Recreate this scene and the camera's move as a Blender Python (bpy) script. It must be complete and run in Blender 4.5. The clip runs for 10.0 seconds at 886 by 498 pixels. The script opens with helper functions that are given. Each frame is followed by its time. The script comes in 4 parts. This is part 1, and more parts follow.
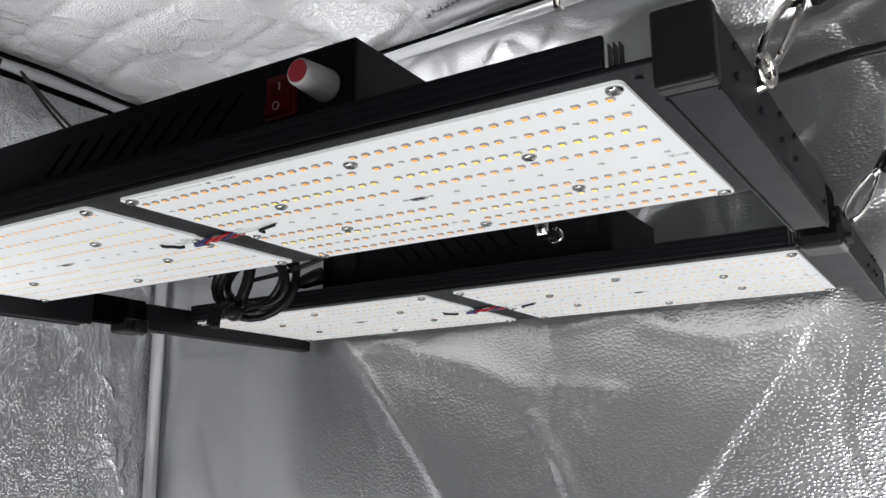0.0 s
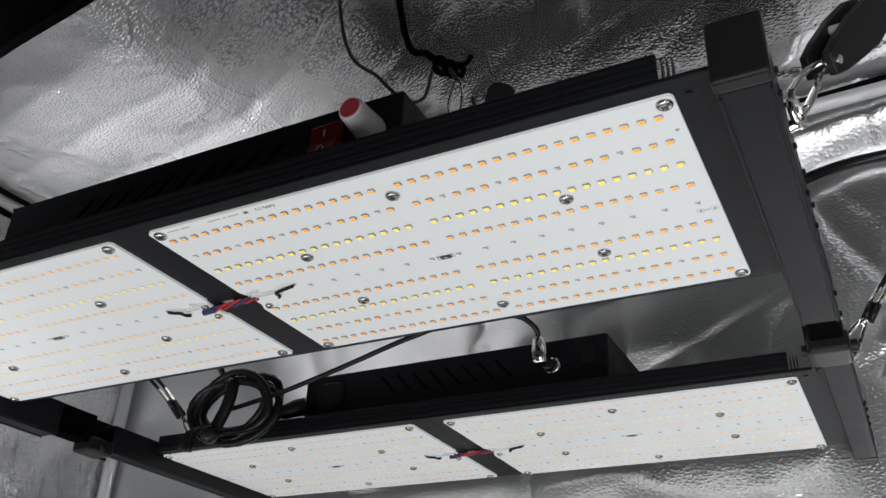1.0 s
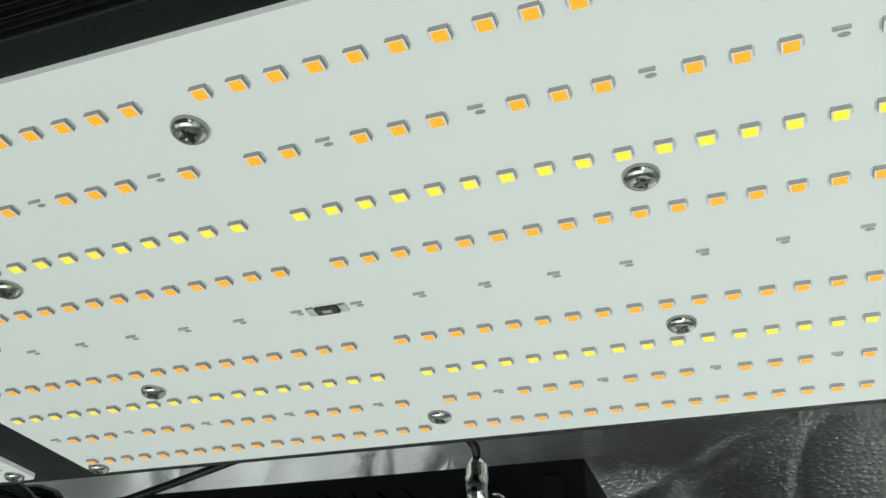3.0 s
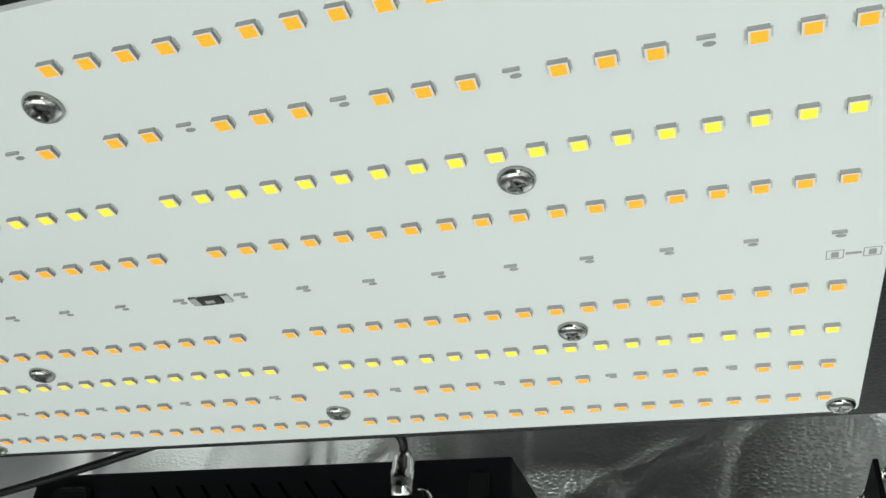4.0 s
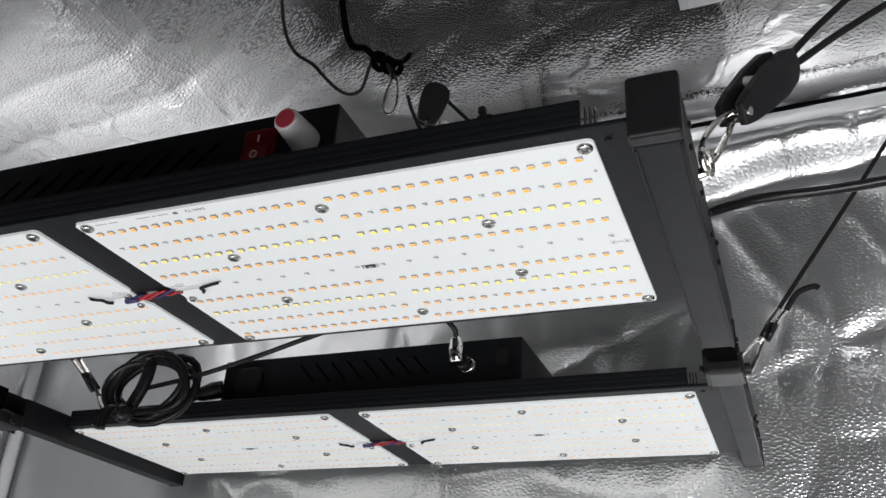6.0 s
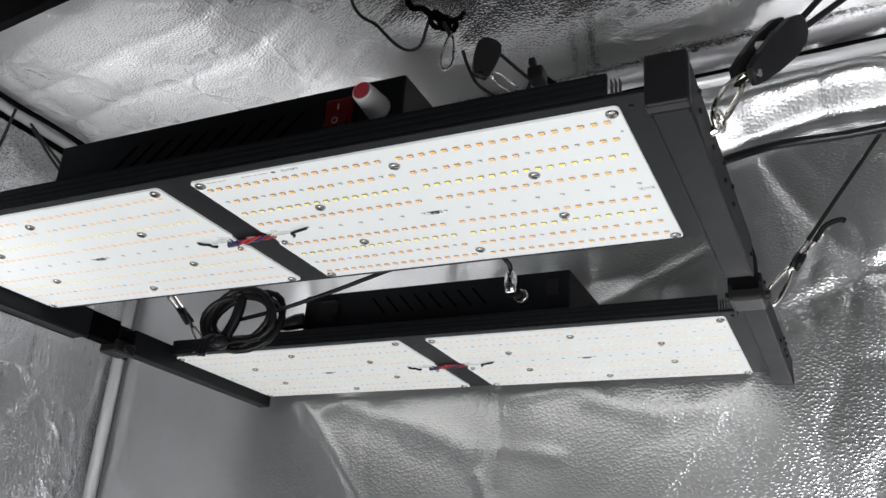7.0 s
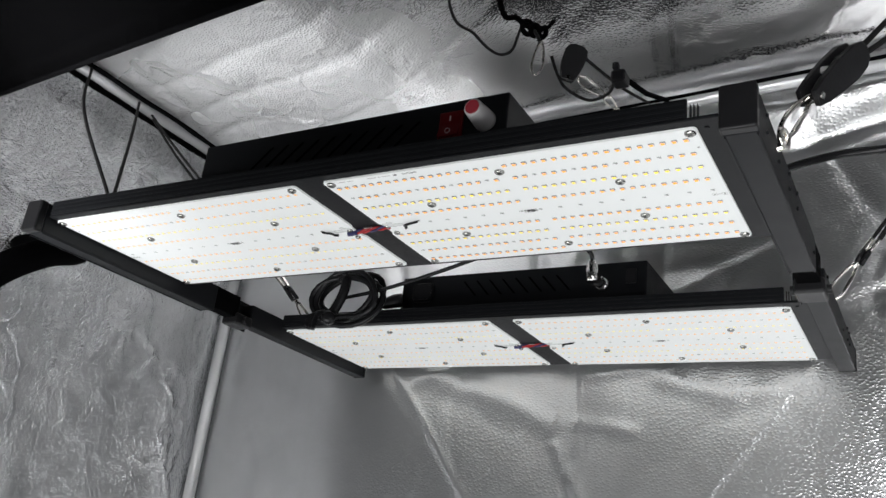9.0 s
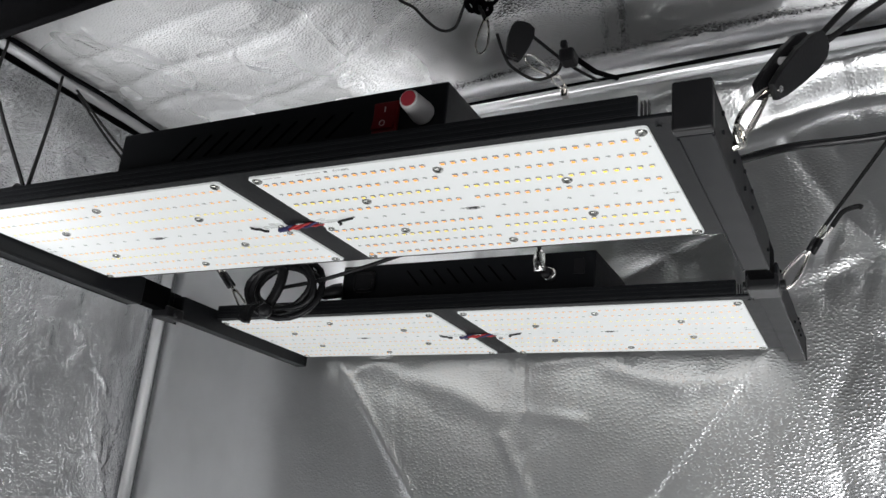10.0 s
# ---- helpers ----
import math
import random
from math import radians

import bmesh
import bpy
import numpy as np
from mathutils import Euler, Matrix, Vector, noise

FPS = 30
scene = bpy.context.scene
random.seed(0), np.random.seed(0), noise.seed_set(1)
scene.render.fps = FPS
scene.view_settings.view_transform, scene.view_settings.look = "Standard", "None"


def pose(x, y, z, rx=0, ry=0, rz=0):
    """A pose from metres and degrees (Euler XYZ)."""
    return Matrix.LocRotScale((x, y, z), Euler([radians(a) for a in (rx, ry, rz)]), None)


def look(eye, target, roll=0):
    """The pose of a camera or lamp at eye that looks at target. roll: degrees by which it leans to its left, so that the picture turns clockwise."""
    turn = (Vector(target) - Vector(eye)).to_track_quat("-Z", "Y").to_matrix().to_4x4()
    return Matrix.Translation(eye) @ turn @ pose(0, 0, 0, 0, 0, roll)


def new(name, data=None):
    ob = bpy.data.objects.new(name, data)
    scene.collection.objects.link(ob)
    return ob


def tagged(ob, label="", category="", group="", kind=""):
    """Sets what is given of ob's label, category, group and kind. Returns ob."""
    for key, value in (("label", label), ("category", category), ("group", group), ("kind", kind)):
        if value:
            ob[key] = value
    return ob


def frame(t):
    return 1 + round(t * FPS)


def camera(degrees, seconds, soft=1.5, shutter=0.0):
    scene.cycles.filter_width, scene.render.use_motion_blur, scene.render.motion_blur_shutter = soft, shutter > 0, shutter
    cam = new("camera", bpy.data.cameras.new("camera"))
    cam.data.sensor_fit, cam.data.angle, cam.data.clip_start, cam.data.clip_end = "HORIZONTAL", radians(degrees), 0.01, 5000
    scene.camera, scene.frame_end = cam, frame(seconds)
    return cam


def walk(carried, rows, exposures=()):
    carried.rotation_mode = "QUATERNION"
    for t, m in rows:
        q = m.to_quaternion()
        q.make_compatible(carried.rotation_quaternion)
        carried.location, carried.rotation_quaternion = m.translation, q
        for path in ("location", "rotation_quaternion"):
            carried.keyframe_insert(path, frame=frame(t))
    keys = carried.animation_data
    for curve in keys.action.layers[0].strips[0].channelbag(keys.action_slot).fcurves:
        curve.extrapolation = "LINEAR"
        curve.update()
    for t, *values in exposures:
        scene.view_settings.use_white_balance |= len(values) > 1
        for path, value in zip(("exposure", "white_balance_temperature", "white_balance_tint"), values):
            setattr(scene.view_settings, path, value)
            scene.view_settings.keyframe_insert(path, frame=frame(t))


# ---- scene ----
cam = camera(53.5, 10.0)
PATH = [  # seconds, eye, target, roll
    (0.0, (0.3852, -0.3055, 1.4646), (-0.6309, 1.3576, 1.9134), -0.78),
    (0.5, (0.3540, -0.3024, 1.3995), (-0.5759, 1.3100, 2.1313), 0.51),
    (1.0, (0.3354, -0.2974, 1.3684), (-0.4956, 1.2473, 2.3295), 2.38),
    (1.5, (0.2855, -0.2340, 1.3914), (-0.4737, 1.3050, 2.4185), 3.25),
    (2.0, (0.2447, -0.1713, 1.4355), (-0.5171, 1.3418, 2.4985), 3.58),
    (2.5, (0.2275, -0.1155, 1.4736), (-0.4612, 1.4013, 2.5804), 3.79),
    (3.0, (0.2281, -0.0824, 1.4919), (-0.3822, 1.4581, 2.6119), 3.11),
    (3.2, (0.2357, -0.0814, 1.4973), (-0.3851, 1.4464, 2.6289), 4.05),
    (4.3, (0.2475, -0.0707, 1.4979), (-0.2836, 1.5156, 2.5940), 4.70),
    (4.5, (0.2502, -0.0740, 1.4971), (-0.2673, 1.4956, 2.6233), 4.85),
    (5.0, (0.2658, -0.1105, 1.4824), (-0.3052, 1.4628, 2.5773), 6.01),
    (5.2, (0.2732, -0.1427, 1.4684), (-0.3061, 1.4608, 2.5139), 5.28),
    (6.3, (0.3659, -0.3634, 1.3612), (-0.3685, 1.2759, 2.2406), 3.39),
    (6.5, (0.3691, -0.3753, 1.3593), (-0.3878, 1.2697, 2.2084), 3.32),
    (7.0, (0.3813, -0.3958, 1.3472), (-0.4464, 1.2527, 2.1203), 4.10),
    (7.5, (0.3967, -0.4104, 1.3344), (-0.5345, 1.2168, 2.0307), 6.01),
    (8.0, (0.4091, -0.4384, 1.3248), (-0.5680, 1.1567, 2.0324), 6.18),
    (8.5, (0.4084, -0.4739, 1.3130), (-0.5889, 1.0977, 2.0448), 6.54),
    (9.0, (0.4038, -0.4842, 1.3186), (-0.5695, 1.1090, 2.0359), 7.02),
    (9.5, (0.3924, -0.4663, 1.3406), (-0.5263, 1.1745, 2.0217), 6.43),
    (10.0, (0.3942, -0.4525, 1.3604), (-0.4889, 1.2193, 2.0126), 5.40),
]
EXPOSURE = [(0.0, -0.25, 6500, 12), (0.5, -0.42, 6500, 12), (1.0, -0.5, 6500, 11), (1.5, -0.55, 6450, 7), (2.0, -0.55, 6350, 4), (2.5, -0.54, 6550, -4), (4.5, -0.46, 6520, -3), (5.0, -0.45, 6480, -1), (5.2, -0.4, 6350, 4), (6.3, -0.2, 6500, 11), (8.0, -0.2, 6500, 10), (10.0, -0.2, 6500, 10)]
walk(cam, [(t, look(e, g, r)) for t, e, g, r in PATH], EXPOSURE)

# ---- light: the four glowing boards, a dim room outside, added fill lamps ----
world = bpy.data.worlds.new("room")
scene.world = world
world.use_nodes = True
world.node_tree.nodes["Background"].inputs[0].default_value = (0.93, 0.97, 1.0, 1)
world.node_tree.nodes["Background"].inputs[1].default_value = 0.06
# even emission over the boards' white mask stands in for their diodes' light
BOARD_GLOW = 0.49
LED_GLOW = 1.0


# unseen area lamp added low at the tent's front for light from below
low_fill = bpy.data.lights.new("low_fill_lamp", "AREA")
low_fill.shape, low_fill.size, low_fill.size_y = "RECTANGLE", 1.2, 0.7
low_fill.energy, low_fill.color = 13.5, (0.985, 0.99, 1.0)
new("low_fill_lamp", low_fill).matrix_world = look((-0.08, -0.52, 0.40), (-0.08, 0.15, 1.6))

# two higher fill lamps, added to brighten the rear wall and left ceiling
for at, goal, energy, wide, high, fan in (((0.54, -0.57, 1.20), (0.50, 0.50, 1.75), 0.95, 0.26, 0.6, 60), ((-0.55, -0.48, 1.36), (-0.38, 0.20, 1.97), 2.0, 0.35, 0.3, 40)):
    side_fill = bpy.data.lights.new("side_fill_lamp", "AREA")
    side_fill.shape, side_fill.size, side_fill.size_y = "RECTANGLE", wide, high
    side_fill.energy, side_fill.color = energy, (0.985, 0.99, 1.0)
    side_fill.spread = math.radians(fan)
    new("side_fill_lamp", side_fill).matrix_world = look(at, goal)


# ---- materials ----
def material(name, color, rough=0.5, metal=0.0, vary=0.15, scale=60.0, bump=0.0, bump_scale=400.0, glow=0.0, coat=0.0):
    m = bpy.data.materials.new(name)
    m.use_nodes = True
    nt = m.node_tree
    b = nt.nodes["Principled BSDF"]
    co = nt.nodes.new("ShaderNodeTexCoord")
    no = nt.nodes.new("ShaderNodeTexNoise")
    no.inputs["Scale"].default_value = scale
    no.inputs["Detail"].default_value = 6
    nt.links.new(co.outputs["Object"], no.inputs["Vector"])
    mix = nt.nodes.new("ShaderNodeMix")
    mix.data_type = "RGBA"
    mix.inputs[6].default_value = tuple(c * (1 - vary) for c in color) + (1,)
    mix.inputs[7].default_value = tuple(min(1, c * (1 + vary)) for c in color) + (1,)
    nt.links.new(no.outputs["Fac"], mix.inputs[0])
    nt.links.new(mix.outputs[2], b.inputs["Base Color"])
    mr = nt.nodes.new("ShaderNodeMapRange")
    mr.inputs[3].default_value = max(0.02, rough - 0.07)
    mr.inputs[4].default_value = min(1, rough + 0.07)
    nt.links.new(no.outputs["Fac"], mr.inputs[0])
    nt.links.new(mr.outputs[0], b.inputs["Roughness"])
    b.inputs["Metallic"].default_value = metal
    if max(color) < 0.02:
        b.inputs["Specular IOR Level"].default_value = 0.22
    if coat:
        b.inputs["Coat Weight"].default_value = coat
    if bump:
        nb = nt.nodes.new("ShaderNodeTexNoise")
        nb.inputs["Scale"].default_value = bump_scale
        nb.inputs["Detail"].default_value = 3
        nt.links.new(co.outputs["Object"], nb.inputs["Vector"])
        bu = nt.nodes.new("ShaderNodeBump")
        bu.inputs["Strength"].default_value = bump
        bu.inputs["Distance"].default_value = 0.0006
        nt.links.new(nb.outputs["Fac"], bu.inputs["Height"])
        nt.links.new(bu.outputs["Normal"], b.inputs["Normal"])
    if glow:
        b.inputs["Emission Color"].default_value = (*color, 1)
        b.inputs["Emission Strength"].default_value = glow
    return m


def foil(name, color, rough, pebble, smooth_patches, metal, smooth_x=None, wrinkle=0.06, crinkle=0.2, across=("X", "Z"), calm=None):
    """Silver tent lining: embossed pebble grain, soft wrinkles, worn smoother in patches."""
    m = bpy.data.materials.new(name)
    m.use_nodes = True
    nt = m.node_tree
    b = nt.nodes["Principled BSDF"]
    co = nt.nodes.new("ShaderNodeTexCoord")
    vo = nt.nodes.new("ShaderNodeTexVoronoi")
    vo.inputs["Scale"].default_value = 250
    vo.feature = "F1"
    wr = nt.nodes.new("ShaderNodeTexNoise")
    wr.inputs["Scale"].default_value = 16
    wr.inputs["Detail"].default_value = 4
    wr.inputs["Distortion"].default_value = 0.2
    pa = nt.nodes.new("ShaderNodeTexNoise")
    pa.inputs["Scale"].default_value = 3.2
    pa.inputs["Detail"].default_value = 3
    for n in (wr, pa):
        nt.links.new(co.outputs["Object"], n.inputs["Vector"])
    # the embossing lies in the cloth's own plane, its dots a little wider than high
    vo.voronoi_dimensions = "2D"
    part_xyz = nt.nodes.new("ShaderNodeSeparateXYZ")
    plane = nt.nodes.new("ShaderNodeCombineXYZ")
    flat = nt.nodes.new("ShaderNodeVectorMath")
    flat.operation = "MULTIPLY"
    flat.inputs[1].default_value = (0.8, 1.15, 1)
    nt.links.new(co.outputs["Object"], part_xyz.inputs[0])
    nt.links.new(part_xyz.outputs[across[0]], plane.inputs["X"])
    nt.links.new(part_xyz.outputs[across[1]], plane.inputs["Y"])
    nt.links.new(plane.outputs[0], flat.inputs[0])
    nt.links.new(flat.outputs[0], vo.inputs["Vector"])
    ramp = nt.nodes.new("ShaderNodeMapRange")
    ramp.inputs[1].default_value, ramp.inputs[2].default_value = 0.38, 0.62
    ramp.inputs[3].default_value, ramp.inputs[4].default_value = pebble * (1 - smooth_patches), pebble
    nt.links.new(pa.outputs["Fac"], ramp.inputs[0])
    if smooth_x is not None:  # one width of the lining is worn smooth
        sx = nt.nodes.new("ShaderNodeSeparateXYZ")
        nt.links.new(co.outputs["Object"], sx.inputs[0])
        wob = nt.nodes.new("ShaderNodeMath")
        wob.operation = "MULTIPLY_ADD"
        wob.inputs[1].default_value = 0.35
        nt.links.new(pa.outputs["Fac"], wob.inputs[0])
        nt.links.new(sx.outputs["X"], wob.inputs[2])
        ramp.inputs[1].default_value, ramp.inputs[2].default_value = smooth_x + 0.10, smooth_x + 0.24
        nt.links.new(wob.outputs[0], ramp.inputs[0])
    still = None
    if calm is not None:  # one half of the cloth is drawn smooth
        sep = nt.nodes.new("ShaderNodeSeparateXYZ")
        nt.links.new(co.outputs["Object"], sep.inputs[0])
        shift = nt.nodes.new("ShaderNodeMath")
        shift.operation = "MULTIPLY_ADD"
        shift.inputs[1].default_value = 0.30
        nt.links.new(pa.outputs["Fac"], shift.inputs[0])
        nt.links.new(sep.outputs["X"], shift.inputs[2])
        still = nt.nodes.new("ShaderNodeMapRange")
        still.interpolation_type = "SMOOTHSTEP"
        still.inputs[1].default_value, still.inputs[2].default_value = calm[0] + 0.15, calm[1] + 0.15
        still.inputs[3].default_value, still.inputs[4].default_value = 1.0, calm[2]
        nt.links.new(shift.outputs[0], still.inputs[0])

    def calmed(socket):
        if still is None:
            return socket
        by = nt.nodes.new("ShaderNodeMath")
        by.operation = "MULTIPLY"
        nt.links.new(socket, by.inputs[0])
        nt.links.new(still.outputs[0], by.inputs[1])
        return by.outputs[0]

    b1 = nt.nodes.new("ShaderNodeBump")
    b1.inputs["Distance"].default_value = 0.03
    b1.inputs["Strength"].default_value = wrinkle
    nt.links.new(calmed(wr.outputs["Fac"]), b1.inputs["Height"])
    # crinkles: sharp thin folds meeting at angles, warped so that none runs straight
    warp = nt.nodes.new("ShaderNodeTexNoise")
    warp.inputs["Scale"].default_value = 9
    warp.inputs["Detail"].default_value = 3
    nt.links.new(co.outputs["Object"], warp.inputs["Vector"])
    bend = nt.nodes.new("ShaderNodeVectorMath")
    bend.operation = "MULTIPLY_ADD"
    bend.inputs[1].default_value = (0.16, 0.16, 0.16)
    nt.links.new(warp.outputs["Color"], bend.inputs[0])
    nt.links.new(co.outputs["Object"], bend.inputs[2])
    fold = nt.nodes.new("ShaderNodeTexVoronoi")
    fold.feature = "DISTANCE_TO_EDGE"
    fold.inputs["Scale"].default_value = 11
    nt.links.new(bend.outputs[0], fold.inputs["Vector"])
    crest = nt.nodes.new("ShaderNodeMapRange")
    crest.interpolation_type = "SMOOTHSTEP"
    crest.inputs[1].default_value, crest.inputs[2].default_value = 0.0, 0.10
    crest.inputs[3].default_value, crest.inputs[4].default_value = 1.0, 0.0
    nt.links.new(fold.outputs["Distance"], crest.inputs[0])
    there = nt.nodes.new("ShaderNodeMapRange")
    there.inputs[1].default_value, there.inputs[2].default_value = 0.45, 0.62
    there.inputs[3].default_value, there.inputs[4].default_value = 0.0, crinkle
    nt.links.new(warp.outputs["Fac"], there.inputs[0])
    b3 = nt.nodes.new("ShaderNodeBump")
    b3.inputs["Distance"].default_value = 0.006
    nt.links.new(calmed(there.outputs[0]), b3.inputs["Strength"])
    nt.links.new(crest.outputs[0], b3.inputs["Height"])
    nt.links.new(b1.outputs["Normal"], b3.inputs["Normal"])
    b2 = nt.nodes.new("ShaderNodeBump")
    b2.inputs["Distance"].default_value = 0.0011
    dot = nt.nodes.new("ShaderNodeMapRange")  # small raised dots with flat cloth between them
    dot.interpolation_type = "SMOOTHSTEP"
    dot.inputs[1].default_value, dot.inputs[2].default_value = 0.05, 0.5
    dot.inputs[3].default_value, dot.inputs[4].default_value = 1.0, 0.0
    nt.links.new(vo.outputs["Distance"], dot.inputs[0])
    nt.links.new(calmed(ramp.outputs[0]), b2.inputs["Strength"])
    nt.links.new(dot.outputs[0], b2.inputs["Height"])
    nt.links.new(b3.outputs["Normal"], b2.inputs["Normal"])
    nt.links.new(b2.outputs["Normal"], b.inputs["Normal"])
    mix = nt.nodes.new("ShaderNodeMix")
    mix.data_type = "RGBA"
    mix.inputs[6].default_value = tuple(c * 0.86 for c in color) + (1,)
    mix.inputs[7].default_value = (*color, 1)
    nt.links.new(wr.outputs["Fac"], mix.inputs[0])
    nt.links.new(mix.outputs[2], b.inputs["Base Color"])
    b.inputs["Metallic"].default_value = metal
    rr = nt.nodes.new("ShaderNodeMapRange")
    rr.inputs[3].default_value, rr.inputs[4].default_value = rough - 0.06, rough + 0.08
    nt.links.new(pa.outputs["Fac"], rr.inputs[0])
    nt.links.new(rr.outputs[0], b.inputs["Roughness"])
    if still is not None:  # the slack half is made less metallic and rougher, to brighten it
        sheen = nt.nodes.new("ShaderNodeMapRange")
        sheen.inputs[1].default_value, sheen.inputs[2].default_value = calm[2], 1.0
        sheen.inputs[3].default_value, sheen.inputs[4].default_value = metal, metal - 0.38
        nt.links.new(still.outputs[0], sheen.inputs[0])
        nt.links.new(sheen.outputs[0], b.inputs["Metallic"])
        coarse = nt.nodes.new("ShaderNodeMath")
        coarse.operation = "MULTIPLY_ADD"
        coarse.inputs[1].default_value = 0.14
        nt.links.new(still.outputs[0], coarse.inputs[0])
        nt.links.new(rr.outputs[0], coarse.inputs[2])
        nt.links.new(coarse.outputs[0], b.inputs["Roughness"])
    return m


M_FOIL = foil("silver lining", (0.78, 0.785, 0.79), 0.29, 0.22, 0.75, 0.90, -0.22, 0.05, 0.0)
M_SIDE = foil("silver lining of the side", (0.86, 0.867, 0.88), 0.23, 0.7, 0.45, 0.86, None, 0.30, 0.4, ("Y", "Z"))
M_CEIL = foil("silver lining overhead", (0.78, 0.78, 0.785), 0.13, 0.7, 0.4, 0.98, None, 0.16, 0.4, ("X", "Y"), (-0.24, -0.08, 0.15))
M_BLACK = material("black powder coat", (0.0065, 0.0072, 0.0085), 0.5, 0.0, 0.2, 90, 0.35, 900)
M_RAIL = material("satin black aluminium", (0.0085, 0.0092, 0.0108), 0.5, 0.0, 0.15, 50, 0.2, 900)
for m_dark in (M_BLACK, M_RAIL):  # fine matt coat with little sheen
    m_dark.node_tree.nodes["Principled BSDF"].inputs["Specular IOR Level"].default_value = 0.20
M_FABRIC = material("black oxford cloth", (0.0018, 0.0018, 0.0021), 0.9, 0.0, 0.3, 40, 0.6, 1500)
M_FABRIC.node_tree.nodes["Principled BSDF"].inputs["Specular IOR Level"].default_value = 0.03
M_RUBBER = material("black rubber", (0.012, 0.012, 0.013), 0.24, 0.0, 0.2, 60, 0.1, 500)
M_ROPE = material("black braided rope", (0.012, 0.012, 0.012), 0.75, 0.0, 0.3, 700, 0.9, 1400)
M_PLASTIC = material("black moulded plastic", (0.012, 0.012, 0.013), 0.36, 0.0, 0.2, 80, 0.15, 600)
M_BOARD = material("white solder mask with added glow", (0.62, 0.64, 0.635), 0.42, 0.0, 0.02, 25, 0.05, 700, BOARD_GLOW)
M_LEDSIDE = material("led package", (0.36, 0.355, 0.35), 0.5, 0.0, 0.1, 900)
# lighter copy of the package grey, standing in for glare on the other boards
M_LEDLIT = material("led package lightened for glare", (0.55, 0.53, 0.50), 0.5, 0.0, 0.1, 900)
M_WARM = material("warm phosphor", (1.0, 0.36, 0.025), 0.5, 0.0, 0.04, 300, glow=LED_GLOW)
M_COOL = material("yellow phosphor", (1.0, 0.7, 0.05), 0.5, 0.0, 0.04, 300, glow=LED_GLOW)
M_PAD = material("tinned pad", (0.42, 0.43, 0.42), 0.4, 0.2, 0.2, 500)
M_JOINT = material("white tinned joint", (0.72, 0.73, 0.72), 0.35, 0.3, 0.1, 600)
M_CHIP = material("dark ceramic chip", (0.03, 0.03, 0.03), 0.4, 0.0, 0.2, 500)
M_SOLDER = material("solder", (0.6, 0.6, 0.58), 0.25, 1.0, 0.1, 400)
M_RECESS = material("steel dark as recess shade", (0.12, 0.12, 0.115), 0.3, 1.0, 0.1, 300)
M_CHROME = material("bright steel", (0.8, 0.79, 0.77), 0.14, 1.0, 0.08, 120)
M_SCREW = material("plated screw steel", (0.40, 0.40, 0.38), 0.2, 1.0, 0.1, 120)
M_NICKEL = material("nickel plate", (0.82, 0.79, 0.74), 0.14, 1.0, 0.1, 120)
M_POLE = material("white galvanised steel tube", (0.92, 0.93, 0.94), 0.24, 0.45, 0.06, 20, 0.05, 300)
M_RED = material("translucent red switch plastic", (0.13, 0.004, 0.006), 0.3, 0.0, 0.1, 80, coat=0.3)
M_REDCAP = material("matt red cap", (0.33, 0.03, 0.045), 0.5, 0.0, 0.1, 200)
M_GREY = material("light grey plastic", (0.5, 0.49, 0.49), 0.42, 0.0, 0.06, 120)
M_SILICONE = material("clear white silicone", (0.75, 0.77, 0.76), 0.2, 0.0, 0.05, 200, coat=0.5)
M_WIRERED = material("red wire sleeve", (0.45, 0.02, 0.025), 0.4, 0.0, 0.1, 300)
M_WIREBLUE = material("blue wire sleeve", (0.03, 0.03, 0.12), 0.4, 0.0, 0.1, 300)
M_PRINT = material("grey print", (0.12, 0.12, 0.12), 0.6, 0.0, 0.1, 300)
M_WHITEPRINT = material("white print", (0.6, 0.5, 0.5), 0.6, 0.0, 0.1, 300)
M_FLOOR = material("pale floor made to bounce light", (0.62, 0.62, 0.6), 0.4, 0.0, 0.12, 6, 0.2, 40)

# ---- mesh helpers ----
ORIGIN = {}


def thing(name, at, label, category, group="", kind=""):
    ob = new(name)
    ob.empty_display_size = 0.02
    ob.location = at
    ORIGIN[ob] = Vector(at)
    return tagged(ob, label, category, group, kind)


def part(name, bm, mat, parent=None, label="", smooth=False):
    """Link a bmesh, built in world metres, as one mesh object (under a thing or part)."""
    me = bpy.data.meshes.new(name)
    c = Vector((0, 0, 0))
    if bm.verts:
        lo = [min(v.co[i] for v in bm.verts) for i in range(3)]
        hi = [max(v.co[i] for v in bm.verts) for i in range(3)]
        c = Vector([(a + b) / 2 for a, b in zip(lo, hi)])
    bmesh.ops.translate(bm, verts=bm.verts, vec=-c)
    bmesh.ops.recalc_face_normals(bm, faces=bm.faces)
    for f in bm.faces:
        f.smooth = smooth
    bm.to_mesh(me)
    bm.free()
    for m in mat if isinstance(mat, (list, tuple)) else [mat]:
        me.materials.append(m)
    ob = new(name, me)
    ORIGIN[ob] = c
    if parent:
        ob.parent = parent
        ob.location = c - ORIGIN[parent]
    else:
        ob.location = c
    return tagged(ob, label)


def box(lo, hi, bevel=0.0, bm=None, segs=2):
    own = bmesh.new()
    bmesh.ops.create_cube(own, size=1)
    for v in own.verts:
        v.co = Vector([lo[i] + (v.co[i] + 0.5) * (hi[i] - lo[i]) for i in range(3)])
    if bevel:
        bmesh.ops.bevel(own, geom=own.edges[:], offset=bevel, segments=segs, affect="EDGES", profile=0.5)
    return merge(own, bm)


